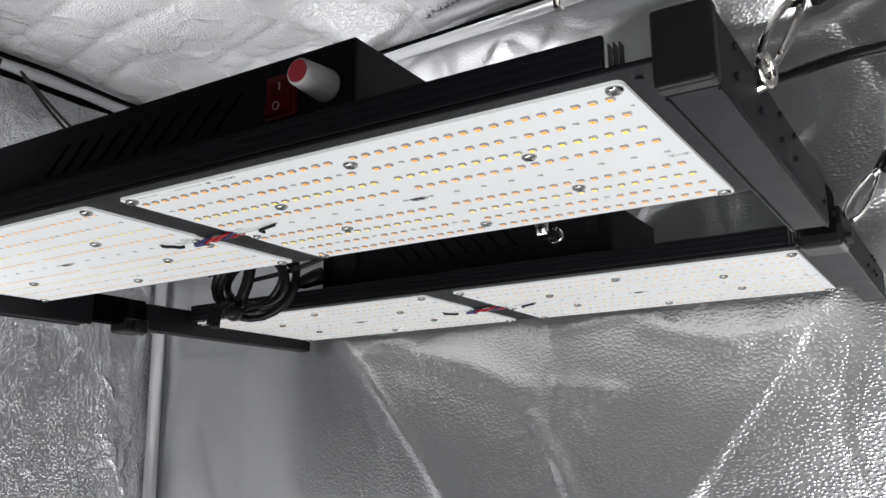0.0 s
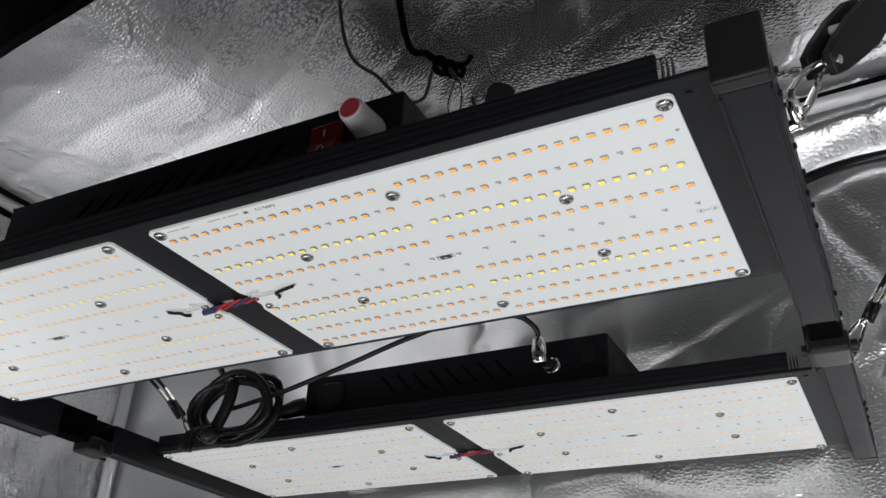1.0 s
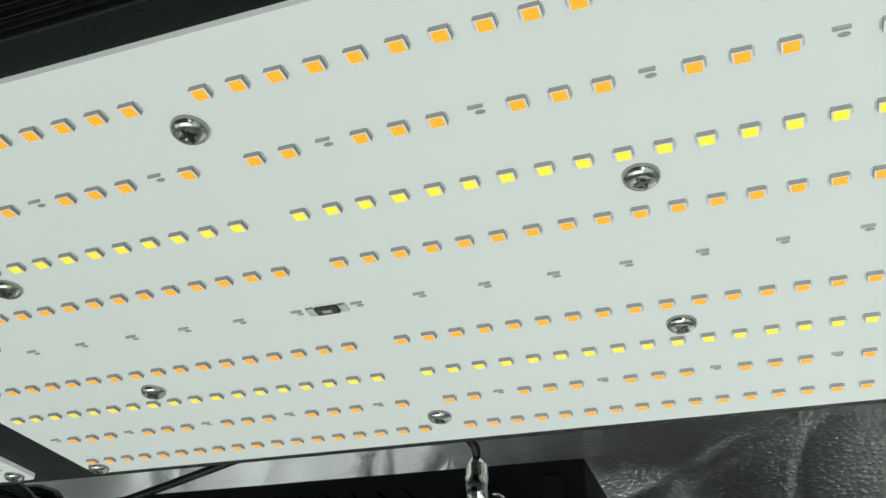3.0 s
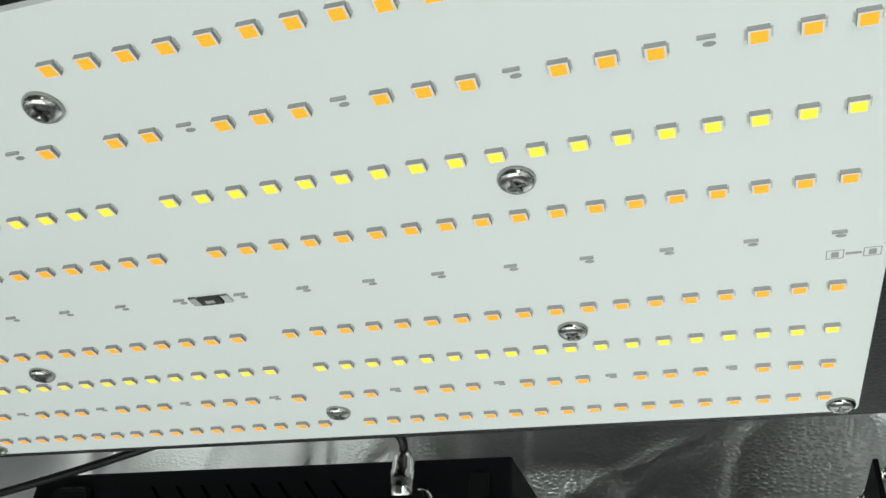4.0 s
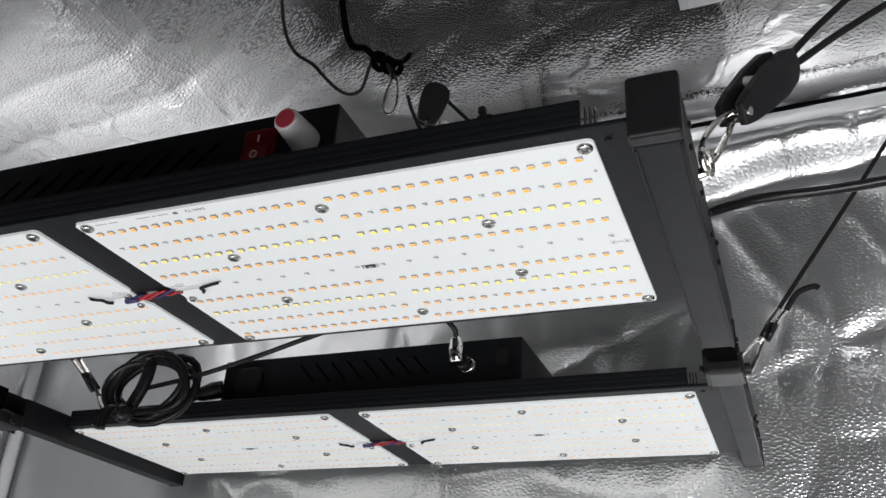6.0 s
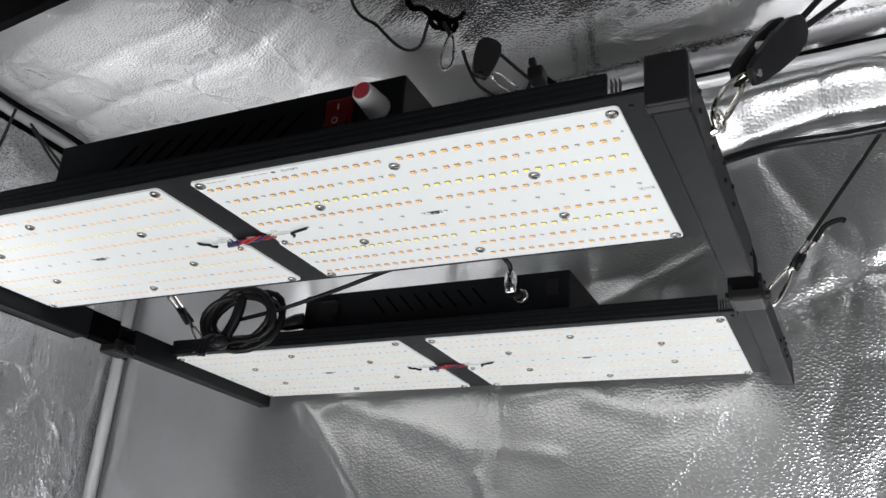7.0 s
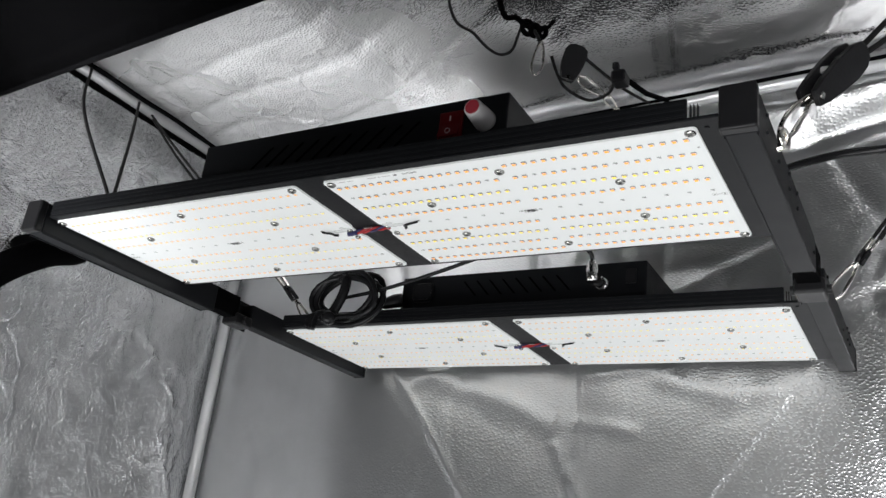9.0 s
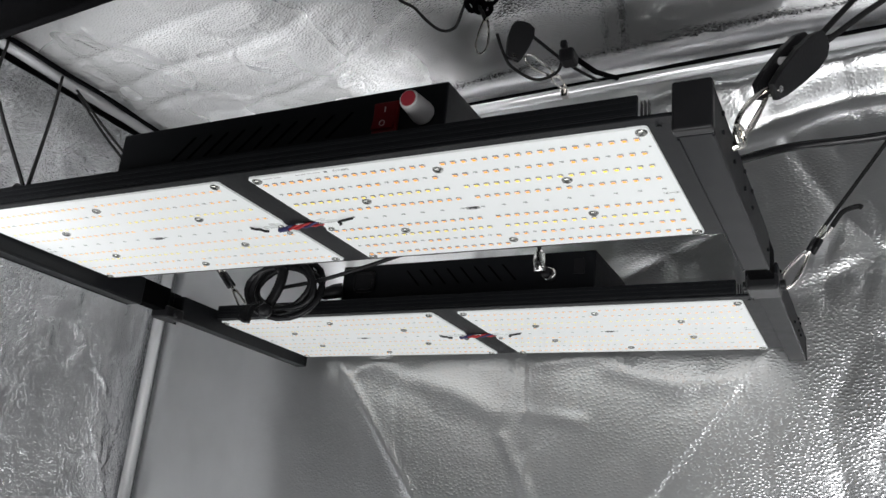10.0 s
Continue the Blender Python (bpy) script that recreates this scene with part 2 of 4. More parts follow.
def merge(own, bm):
    if bm is None:
        return own
    me = bpy.data.meshes.new("tmp")
    own.to_mesh(me)
    own.free()
    bm.from_mesh(me)
    bpy.data.meshes.remove(me)
    return bm


def tube(points, radius, sides=8, bm=None, closed=False, taper=None):
    """A round tube swept through points."""
    own = bmesh.new()
    pts = [Vector(p) for p in points]
    n = len(pts)
    rings = []
    up = None
    for i, p in enumerate(pts):
        a = pts[(i - 1) % n] if closed or i > 0 else p
        b = pts[(i + 1) % n] if closed or i < n - 1 else p
        d = (b - a).normalized()
        if up is None:
            up = d.orthogonal().normalized()
        up = (up - d * up.dot(d)).normalized()
        side = d.cross(up)
        r = radius * (taper[i] if taper else 1)
        rings.append([own.verts.new(p + (up * math.cos(k * math.tau / sides) + side * math.sin(k * math.tau / sides)) * r) for k in range(sides)])
    for i in range(n if closed else n - 1):
        u, v = rings[i], rings[(i + 1) % n]
        shift = 0
        if closed and i == n - 1:
            shift = min(range(sides), key=lambda s: (u[0].co - v[s].co).length)
        for k in range(sides):
            own.faces.new((u[k], u[(k + 1) % sides], v[(k + 1 + shift) % sides], v[(k + shift) % sides]))
    if not closed:
        own.faces.new(rings[0][::-1])
        own.faces.new(rings[-1])
    return merge(own, bm)


def smooth_path(points, steps=8):
    """Catmull-Rom through the points."""
    p = [Vector(q) for q in points]
    p = [2 * p[0] - p[1]] + p + [2 * p[-1] - p[-2]]
    out = []
    for i in range(1, len(p) - 2):
        for s in range(steps):
            t = s / steps
            a, b, c, d = p[i - 1], p[i], p[i + 1], p[i + 2]
            out.append(0.5 * ((2 * b) + (c - a) * t + (2 * a - 5 * b + 4 * c - d) * t * t + (3 * b - a - 3 * c + d) * t ** 3))
    out.append(p[-2])
    return out


def rod(a, b, r, sides=16, bm=None, bevel=0.0):
    a, b = Vector(a), Vector(b)
    if not bevel:
        return tube([a, b], r, sides, bm)
    d = (b - a).normalized() * bevel
    k = (r - bevel) / r
    return tube([a, a + d, b - d, b], r, sides, bm, taper=[k, 1, 1, k])


def prism(outline, lo, hi, axis=2, bevel=0.0, bm=None):
    """Extrude a 2D outline between lo and hi along an axis."""
    own = bmesh.new()

    def at(p, h):
        q = list(p)
        q.insert(axis, h)
        return q
    low = [own.verts.new(at(p, lo)) for p in outline]
    high = [own.verts.new(at(p, hi)) for p in outline]
    n = len(outline)
    own.faces.new(low)
    own.faces.new(high)
    for i in range(n):
        own.faces.new((low[i], low[(i + 1) % n], high[(i + 1) % n], high[i]))
    bmesh.ops.recalc_face_normals(own, faces=own.faces)
    if bevel:
        bmesh.ops.bevel(own, geom=own.edges[:], offset=bevel, segments=2, affect="EDGES", profile=0.5)
    return merge(own, bm)


def rounded(x0, y0, x1, y1, r, n=5):
    out = []
    for cx, cy, a0 in ((x1 - r, y1 - r, 0), (x0 + r, y1 - r, 90), (x0 + r, y0 + r, 180), (x1 - r, y0 + r, 270)):
        for k in range(n + 1):
            a = radians(a0 + 90 * k / n)
            out.append((cx + r * math.cos(a), cy + r * math.sin(a)))
    return out


def ease(a, b, v):
    t = max(0.0, min(1.0, (v - a) / (b - a)))
    return t * t * (3 - 2 * t)


def sheet(nu, nv, place, thick=0.002):
    """A cloth sheet on a grid, with its own back."""
    bm = bmesh.new()
    rows = [[bm.verts.new(place(i / nu, j / nv)) for i in range(nu + 1)] for j in range(nv + 1)]
    for j in range(nv):
        for i in range(nu):
            bm.faces.new((rows[j][i], rows[j][i + 1], rows[j + 1][i + 1], rows[j + 1][i]))
    return bm


def wrinkle(p, amount, seed):
    q = Vector(p) * 1.0 + Vector((seed, seed * 1.7, -seed))
    soft = noise.noise(q * 4.0) * 0.55 + noise.noise(q * 9.0) * 0.25
    fold = (1 - abs(noise.noise(q * 5.5 + Vector((3, 1, 8))))) ** 8
    fine = (1 - abs(noise.noise(q * 14.0))) ** 10
    return amount * (soft + 0.55 * fold + 0.22 * fine)


# ---- the tent ----
TOP = 1.985
LX, RX = -0.712, 0.66          # side walls
FRONT = -0.53


def back_y(x):
    return 0.648 - 0.075 * (x - LX) / (RX - LX)


CREASES = (
    (((-0.235, 1.597), (-0.103, 1.558), (-0.038, 1.527)), 0.005, 0.016),
    (((-0.006, 1.60), (-0.002, 1.535), (0.004, 1.45), (0.02, 1.33)), 0.003, 0.007),
    (((-0.03, 1.50), (0.008, 1.438), (0.05, 1.36)), 0.004, 0.007),
    (((-0.605, 1.50), (-0.553, 1.409), (-0.50, 1.30)), 0.003, 0.016),
    (((0.10, 1.587), (0.18, 1.565), (0.235, 1.572)), 0.004, 0.012),
    (((-0.262, 1.578), (-0.225, 1.592), (-0.20, 1.60)), 0.002, 0.009),
    (((0.01, 1.59), (0.06, 1.597), (0.11, 1.60)), 0.003, 0.007),
    (((0.0, 1.53), (0.03, 1.527), (0.07, 1.52)), 0.003, 0.008),
)


def polyline_distance(x, z, pts):
    best = 9.0
    for (ax, az), (bx, bz) in zip(pts, pts[1:]):
        dx, dz = bx - ax, bz - az
        t = max(0.0, min(1.0, ((x - ax) * dx + (z - az) * dz) / (dx * dx + dz * dz)))
        best = min(best, math.hypot(x - ax - t * dx, z - az - t * dz))
    return best


def back_place(u, v):
    x = LX + u * (RX - LX)
    z = v / 0.2 * 1.25 if v < 0.2 else 1.25 + (v - 0.2) / 0.8 * (TOP + 0.012 - 1.25)
    base = back_y(x)
    w = ease(-0.66, -0.34, x) * (1 - ease(0.42, 0.64, x)) * ease(0.7, 1.25, z)
    top = 1 - ease(1.62, 1.95, z)
    y = base + (0.553 - base) * w * (0.25 + 0.75 * top)
    # the cloth is drawn into a wedge below the lamp: two slanting creases and a middle one
    lx = -0.28 + (1.597 - z) * 0.78
    rx = 0.271 - (1.597 - z) * 0.77
    inside = min(x - lx, rx - x)
    if z < 1.64:
        depth = (1.60 - z)
        wedge = ease(-0.012, 0.012, inside)
        y += 0.0 if depth < 0 else (-0.045 * min(depth, 0.3)) * wedge * w
        y += -0.035 * min(max(depth, 0), 0.3) * (1 - wedge) * w * math.exp(-max(0, -inside) / 0.12)
    if z < 1.61:
        y -= (0.0024 if x < 0 else 0.0009) * math.exp(-(inside / 0.0055) ** 2) * w
    for pts, deep, wide in CREASES:
        y -= 0.75 * deep * math.exp(-(polyline_distance(x, z, pts) / wide) ** 2)
    # slack fold above the lamp: a valley that the cloth above overhangs
    y += 0.022 * math.exp(-((z - 1.903 - 0.12 * (x - 0.25) + 0.006 * math.sin(x * 30)) / 0.020) ** 2) * ease(0.12, 0.3, x)
    y -= 0.016 * math.exp(-((z - 1.945 - 0.05 * x) / 0.022) ** 2) * ease(0.0, 0.2, x)
    y -= 0.0025 * math.exp(-((z - 1.70 - 0.45 * (x - 0.12)) / 0.010) ** 2) * ease(0.05, 0.14, x) * (1 - ease(0.26, 0.34, x))
    y += 0.006 * math.exp(-((z - 1.66 - 0.48 * (x - 0.297)) / 0.014) ** 2) * ease(0.28, 0.36, x)
    y += wrinkle((x, 0.5, z * 0.6), (0.004 + 0.006 * ease(1.6, 1.7, z)) * (0.5 + 0.5 * ease(-0.4, -0.2, x)) + 0.004 * ease(0.28, 0.36, x), 2.3)
    return (x, min(y, base + 0.012), z)


part("wall_back", sheet(290, 190, back_place), M_FOIL, None, "silver embossed tent lining with creases", True)
tagged(bpy.data.objects["wall_back"], "creased silver reflective lining of the tent's rear wall", "wall", "", "structure")


def left_place(u, v):
    y = FRONT + u * (0.65 - FRONT)
    z = v * (TOP + 0.012)
    return (LX - 0.022 + 0.03 * math.sin(math.pi * u) * math.sin(math.pi * v) + wrinkle((0.2, y * 1.5, z * 0.7), 0.015, 7.1), y, z)


tagged(part("wall_left", sheet(110, 120, left_place), M_SIDE, None, "", True), "silver reflective lining of the tent's side wall", "wall", "", "structure")


def right_place(u, v):
    y = FRONT + u * (0.575 - FRONT)
    z = v * (TOP + 0.012)
    return (RX + 0.01 + wrinkle((1.2, y, z), 0.014, 4.4), y, z)


tagged(part("wall_right", sheet(60, 80, right_place), M_SIDE, None, "", True), "silver reflective lining of the tent's other side wall", "wall", "", "structure")


def ceiling_place(u, v):
    x = LX - 0.01 + u * (RX - LX + 0.02)
    y = FRONT + v * (back_y(x) + 0.012 - FRONT)
    # half pitched up from the rear edge to mirror the black lamp, half sagging
    up = (0.5 * max(0.0, min(1.0, (x + 0.28) / 0.26)) + 0.5 * ease(-0.30, 0.0, x)) * (1 - ease(0.50, 0.66, x))
    z = TOP + 0.014 - 0.035 * (1 - up) * math.sin(math.pi * u) ** 0.7 * math.sin(math.pi * v) ** 0.7
    calm = 1 - 0.85 * ease(-0.28, -0.08, x)
    z += calm * wrinkle((x * 1.0 + y * 0.5, y, 0.3), 0.009, 11.0) + calm * 0.005 * (1 - abs(noise.noise(Vector((x * 4 + y * 9, x * 2 - y * 2, 5.0))))) ** 9
    behind = back_y(x) - y
    z += up * 0.40 * (behind if behind < 0.5 else 0.5 * max(0.0, 1 - ((behind - 0.5) / 0.62) ** 2))
    return (x, y, z)


tagged(part("ceiling", sheet(250, 220, ceiling_place), M_CEIL, None, "", True), "slack silver reflective ceiling lining of the tent", "ceiling", "", "structure")
# unseen floor, made pale so that it reflects light upward
tagged(part("floor", box((LX - 0.02, FRONT - 0.02, -0.02), (RX + 0.03, 0.66, 0.0)), M_FLOOR), "floor of the tent, unseen, pale to throw light upward", "floor", "", "structure")


def front_place(u, v):
    x = LX + u * (RX - LX)
    z = v * 0.35
    return (x, FRONT, z)


tagged(part("wall_front", sheet(20, 6, front_place), M_FOIL, None, "", True), "low silver sill below the tent's open door", "wall", "", "structure")

# poles of the tent frame
tagged(part("pole", rod((LX - 0.003, 0.634, 0.0), (LX - 0.003, 0.634, TOP), 0.0098, 20), M_POLE, None, "", True), "white steel tube upright in the tent's corner", "tent pole", "tent frame poles")
tagged(part("pole", rod((LX + 0.024, FRONT, TOP), (LX + 0.024, 0.64, TOP), 0.0098, 20), M_POLE, None, "", True), "white steel tube along the top of the tent's side", "tent pole", "tent frame poles")
tagged(part("pole", rod((LX + 0.02, back_y(LX) - 0.028, TOP), (RX, back_y(RX) - 0.028, TOP), 0.0095, 20), M_POLE, None, "", True), "white steel tube along the top of the tent's rear wall", "tent pole", "tent frame poles")
tagged(part("pole", rod((RX - 0.016, FRONT, TOP), (RX - 0.016, 0.56, TOP), 0.0098, 20), M_POLE, None, "", True), "white steel tube along the top of the tent's other side", "tent pole", "tent frame poles")


def strip(points, half, normal, lift):
    """A narrow tape laid along points."""
    bm = bmesh.new()
    pts = [Vector(p) for p in points]
    nrm = Vector(normal)
    rings = []
    for i, p in enumerate(pts):
        d = (pts[min(i + 1, len(pts) - 1)] - pts[max(i - 1, 0)]).normalized()
        s = d.cross(nrm).normalized() * half * (0.75 + 0.5 * noise.noise(p * 25))
        rings.append([bm.verts.new(p + s), bm.verts.new(p + s + nrm * lift), bm.verts.new(p - s + nrm * lift), bm.verts.new(p - s)])
    for a, b in zip(rings, rings[1:]):
        for k in range(4):
            bm.faces.new((a[k], a[(k + 1) % 4], b[(k + 1) % 4], b[k]))
    return bm


tagged(part("seam_tape", strip([(LX + 0.019, y, TOP - 0.0155) for y in np.linspace(FRONT, 0.62, 40)], 0.006, (1, 0, 0), 0.004), M_FABRIC), "black binding tape along the side wall's top seam", "seam tape", "tent seams", "structure")
tagged(part("seam_tape", strip([(LX + 0.04, y, TOP + 0.003 + 0.004 * noise.noise(Vector((y * 9, 0, 0)))) for y in np.linspace(FRONT, 0.6, 60)], 0.005, (0, 0, -1), 0.004), M_FABRIC), "black binding tape along the ceiling's seam", "seam tape", "tent seams", "structure")
tagged(part("seam_tape", strip([(x, back_y(x) - 0.045, TOP + 0.0) for x in np.linspace(LX + 0.04, RX, 60)], 0.003, (0, 0, -1), 0.003), M_FABRIC), "thin black seam where ceiling meets the rear wall", "seam tape", "tent seams", "structure")


# a separate square of lining, slightly tilted, just under the ceiling
def patch_place(u, v):
    x = 0.298 + u * 0.32
    y = 0.318 - v * 0.40
    return (x, y, 1.950 - 0.02 * u + 0.012 * v + wrinkle((x, y, 0.9), 0.008, 21.0))


bm = sheet(40, 40, patch_place)
bmesh.ops.solidify(bm, geom=bm.faces[:], thickness=0.002)
tagged(part("ceiling_patch", bm, M_FOIL, None, "", True), "tilted silver square hung under the ceiling lining", "vent cover", "", "structure")

# black door cloth gathered above the opening
def flap_place(u, v):
    s = -0.97 + u * 1.97
    edge = Vector((0.237, -0.102, 1.727)) + Vector((-0.968, 0.205, 0.145)) * -s
    sag = 0.010 * noise.noise(Vector((s * 6, 0, 3)))
    return (edge.x, edge.y - v * 0.5 + sag, edge.z + 0.03 * math.sin(v * 3.1) + v * 0.16 + sag * (1 - v))


flap = thing("door_flap", (-0.2, -0.3, 1.86), "black cloth door flap turned up above the tent's opening", "door flap")
bm = sheet(60, 20, flap_place)
bmesh.ops.solidify(bm, geom=bm.faces[:], thickness=0.004)
part("cloth", bm, M_FABRIC, flap, "", True)
part("hem", tube([Vector(flap_place(k / 60, 0.0)) + Vector((0, 0.001, 0.001)) for k in range(61)], 0.0035, 8), M_FABRIC, flap, "stitched rolled hem", True)

# ---- the grow light ----
Z0 = 1.6                     # underside of the boards
lamp = thing("grow_light", (-0.019, 0.26, 1.602), "black foldable led grow light with four white boards, hung on ropes", "grow light")


def heat_sink(y0, y1):
    """A shallow black tray: plate with a raised lip along both long edges."""
    tray = part("heat_sink", box((-0.322, y0, Z0 + 0.0017), (0.300, y1, Z0 + 0.0042), 0.0006), M_BLACK, lamp, "black anodised tray")
    for ya, yb in ((y0, y0 + 0.003), (y1 - 0.003, y1)):
        part("lip", box((-0.322, ya, Z0 + 0.0045), (0.2775, yb, Z0 + 0.018), 0.0008), M_BLACK, tray, "raised long edge")
    for k in range(3):
        part("rib", box((-0.321, y0 - 0.0003, Z0 + 0.006 + 0.004 * k), (0.2770, y0 - 0.0001, Z0 + 0.0072 + 0.004 * k), 0.0003), M_BLACK, tray, "fine moulded rib")
    return tray


sink_a = heat_sink(-0.012, 0.178)
sink_b = heat_sink(0.339, 0.537)


def fins(x, y0, y1, parent):
    for k in range(3):
        part("fin", box((x + 0.0012 + 0.0022 * k, y0 + 0.001, Z0 + 0.0045), (x + 0.0016 + 0.0022 * k, y0 + 0.006, Z0 + 0.0140)), M_RAIL, parent, "fin end")


fins(0.278, -0.012, 0.178, sink_a)
fins(0.278, 0.339, 0.537, sink_b)


def screw_mesh(r=0.0037):
    """Pan-head screw pointing down, with a cross recess drawn in by dark bars."""
    bm = bmesh.new()
    prof = [(1.0, 0.0), (1.0, 0.0006), (0.93, 0.0012), (0.75, 0.0018), (0.45, 0.0021)]
    n = 20
    rings = [[bm.verts.new((r * k * math.cos(a * math.tau / n), r * k * math.sin(a * math.tau / n), -h)) for a in range(n)] for k, h in prof]
    for u, v in zip(rings, rings[1:]):
        for a in range(n):
            bm.faces.new((u[a], u[(a + 1) % n], v[(a + 1) % n], v[a]))
    c = 0.28 * r
    low = [bm.verts.new((0.4 * c * math.cos(a * math.tau / n), 0.4 * c * math.sin(a * math.tau / n), -0.0006)) for a in range(n)]
    for a in range(n):
        k = 1.0 if a % 5 in (0, 1, 4) else 0.45
        rings[-1][a].co.x *= 0.5 + 0.5 * k
        rings[-1][a].co.y *= 0.5 + 0.5 * k
        bm.faces.new((rings[-1][a], rings[-1][(a + 1) % n], low[(a + 1) % n], low[a]))
    bm.faces.new(low)
    bm.faces.new(rings[0][::-1])
    bmesh.ops.recalc_face_normals(bm, faces=bm.faces)
    for f in bm.faces:
        f.smooth = True
    count = len(bm.faces)
    # dark crossed bars laid on top stand in for the recess's shade
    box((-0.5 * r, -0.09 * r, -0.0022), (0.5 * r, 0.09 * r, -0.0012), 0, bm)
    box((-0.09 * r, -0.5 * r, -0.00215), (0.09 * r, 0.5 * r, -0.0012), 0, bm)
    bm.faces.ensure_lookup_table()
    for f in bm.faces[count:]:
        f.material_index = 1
    me = bpy.data.meshes.new("screw")
    bm.to_mesh(me)
    bm.free()
    me.materials.append(M_SCREW)
    me.materials.append(M_RECESS)
    return me


SCREW = screw_mesh()
SCREW_SMALL = screw_mesh(0.0026)


def put(name, mesh, at, parent, turn=None, label=""):
    """An object of its own on a shared mesh."""
    ob = new(name, mesh)
    ob.parent = parent
    ob.matrix_basis = Matrix.Translation(Vector(at) - ORIGIN[parent]) @ (turn or Matrix())
    return tagged(ob, label)


def led_geometry(bm, x, y, win, h=0.0011, win_size=0.00128):
    """One package: grey sides, glowing window below."""
    vs = [bm.verts.new((x + sx * 0.00165, y + sy * 0.0014, Z0 - dz)) for dz in (0, h) for sx, sy in ((-1, -1), (1, -1), (1, 1), (-1, 1))]
    for k in range(4):
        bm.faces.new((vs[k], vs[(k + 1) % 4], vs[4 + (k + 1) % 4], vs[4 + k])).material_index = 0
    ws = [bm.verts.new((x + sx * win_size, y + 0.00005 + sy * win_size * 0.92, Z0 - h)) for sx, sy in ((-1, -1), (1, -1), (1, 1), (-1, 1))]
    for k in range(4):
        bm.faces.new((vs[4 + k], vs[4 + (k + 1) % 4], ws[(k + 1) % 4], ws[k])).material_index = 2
    bm.faces.new(ws).material_index = win


def raw(bm, name, mats):
    me = bpy.data.meshes.new(name)
    bm.to_mesh(me)
    bm.free()
    for m in mats:
        me.materials.append(m)
    return me


def single_led(mat):
    bm = bmesh.new()
    led_geometry(bm, 0, 0, 1)
    for v in bm.verts:
        v.co.z -= Z0
    for side in (-1, 1):  # tinned joints on both ends of the package
        first = len(bm.faces)
        box((side * 0.00185 - 0.0002, -0.0010, -0.00035), (side * 0.00185 + 0.0002, 0.0010, 0.0), 0, bm)
        bm.faces.ensure_lookup_table()
        for f in bm.faces[first:]:
            f.material_index = 3
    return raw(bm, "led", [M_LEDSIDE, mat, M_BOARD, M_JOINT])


LED_WARM, LED_COOL = single_led(M_WARM), single_led(M_COOL)


def resistor_mesh():
    bm = bmesh.new()
    box((-0.0014, -0.0013, -0.0006), (0.0014, -0.0008, 0.0), 0.0, bm)
    prism([(0.0004 + 0.0010 * math.cos(a * math.tau / 12), 0.0007 + 0.0005 * math.sin(a * math.tau / 12)) for a in range(12)], -0.00015, 0.0, 2, 0, bm)
    return raw(bm, "resistor", [M_PAD])


RESISTOR = resistor_mesh()
ROW_Y = (0.0075, 0.0264, 0.0452, 0.0641, 0.1019, 0.1208, 0.1392, 0.1583)
COLS = [0.0025 + 0.0075 * k for k in range(18)] + [0.145 + 0.0075 * k for k in range(18)]
GREY = {0, 4, 8, 12, 16, 20, 24, 28, 32}     # places in the second and last-but-one row that carry a resistor


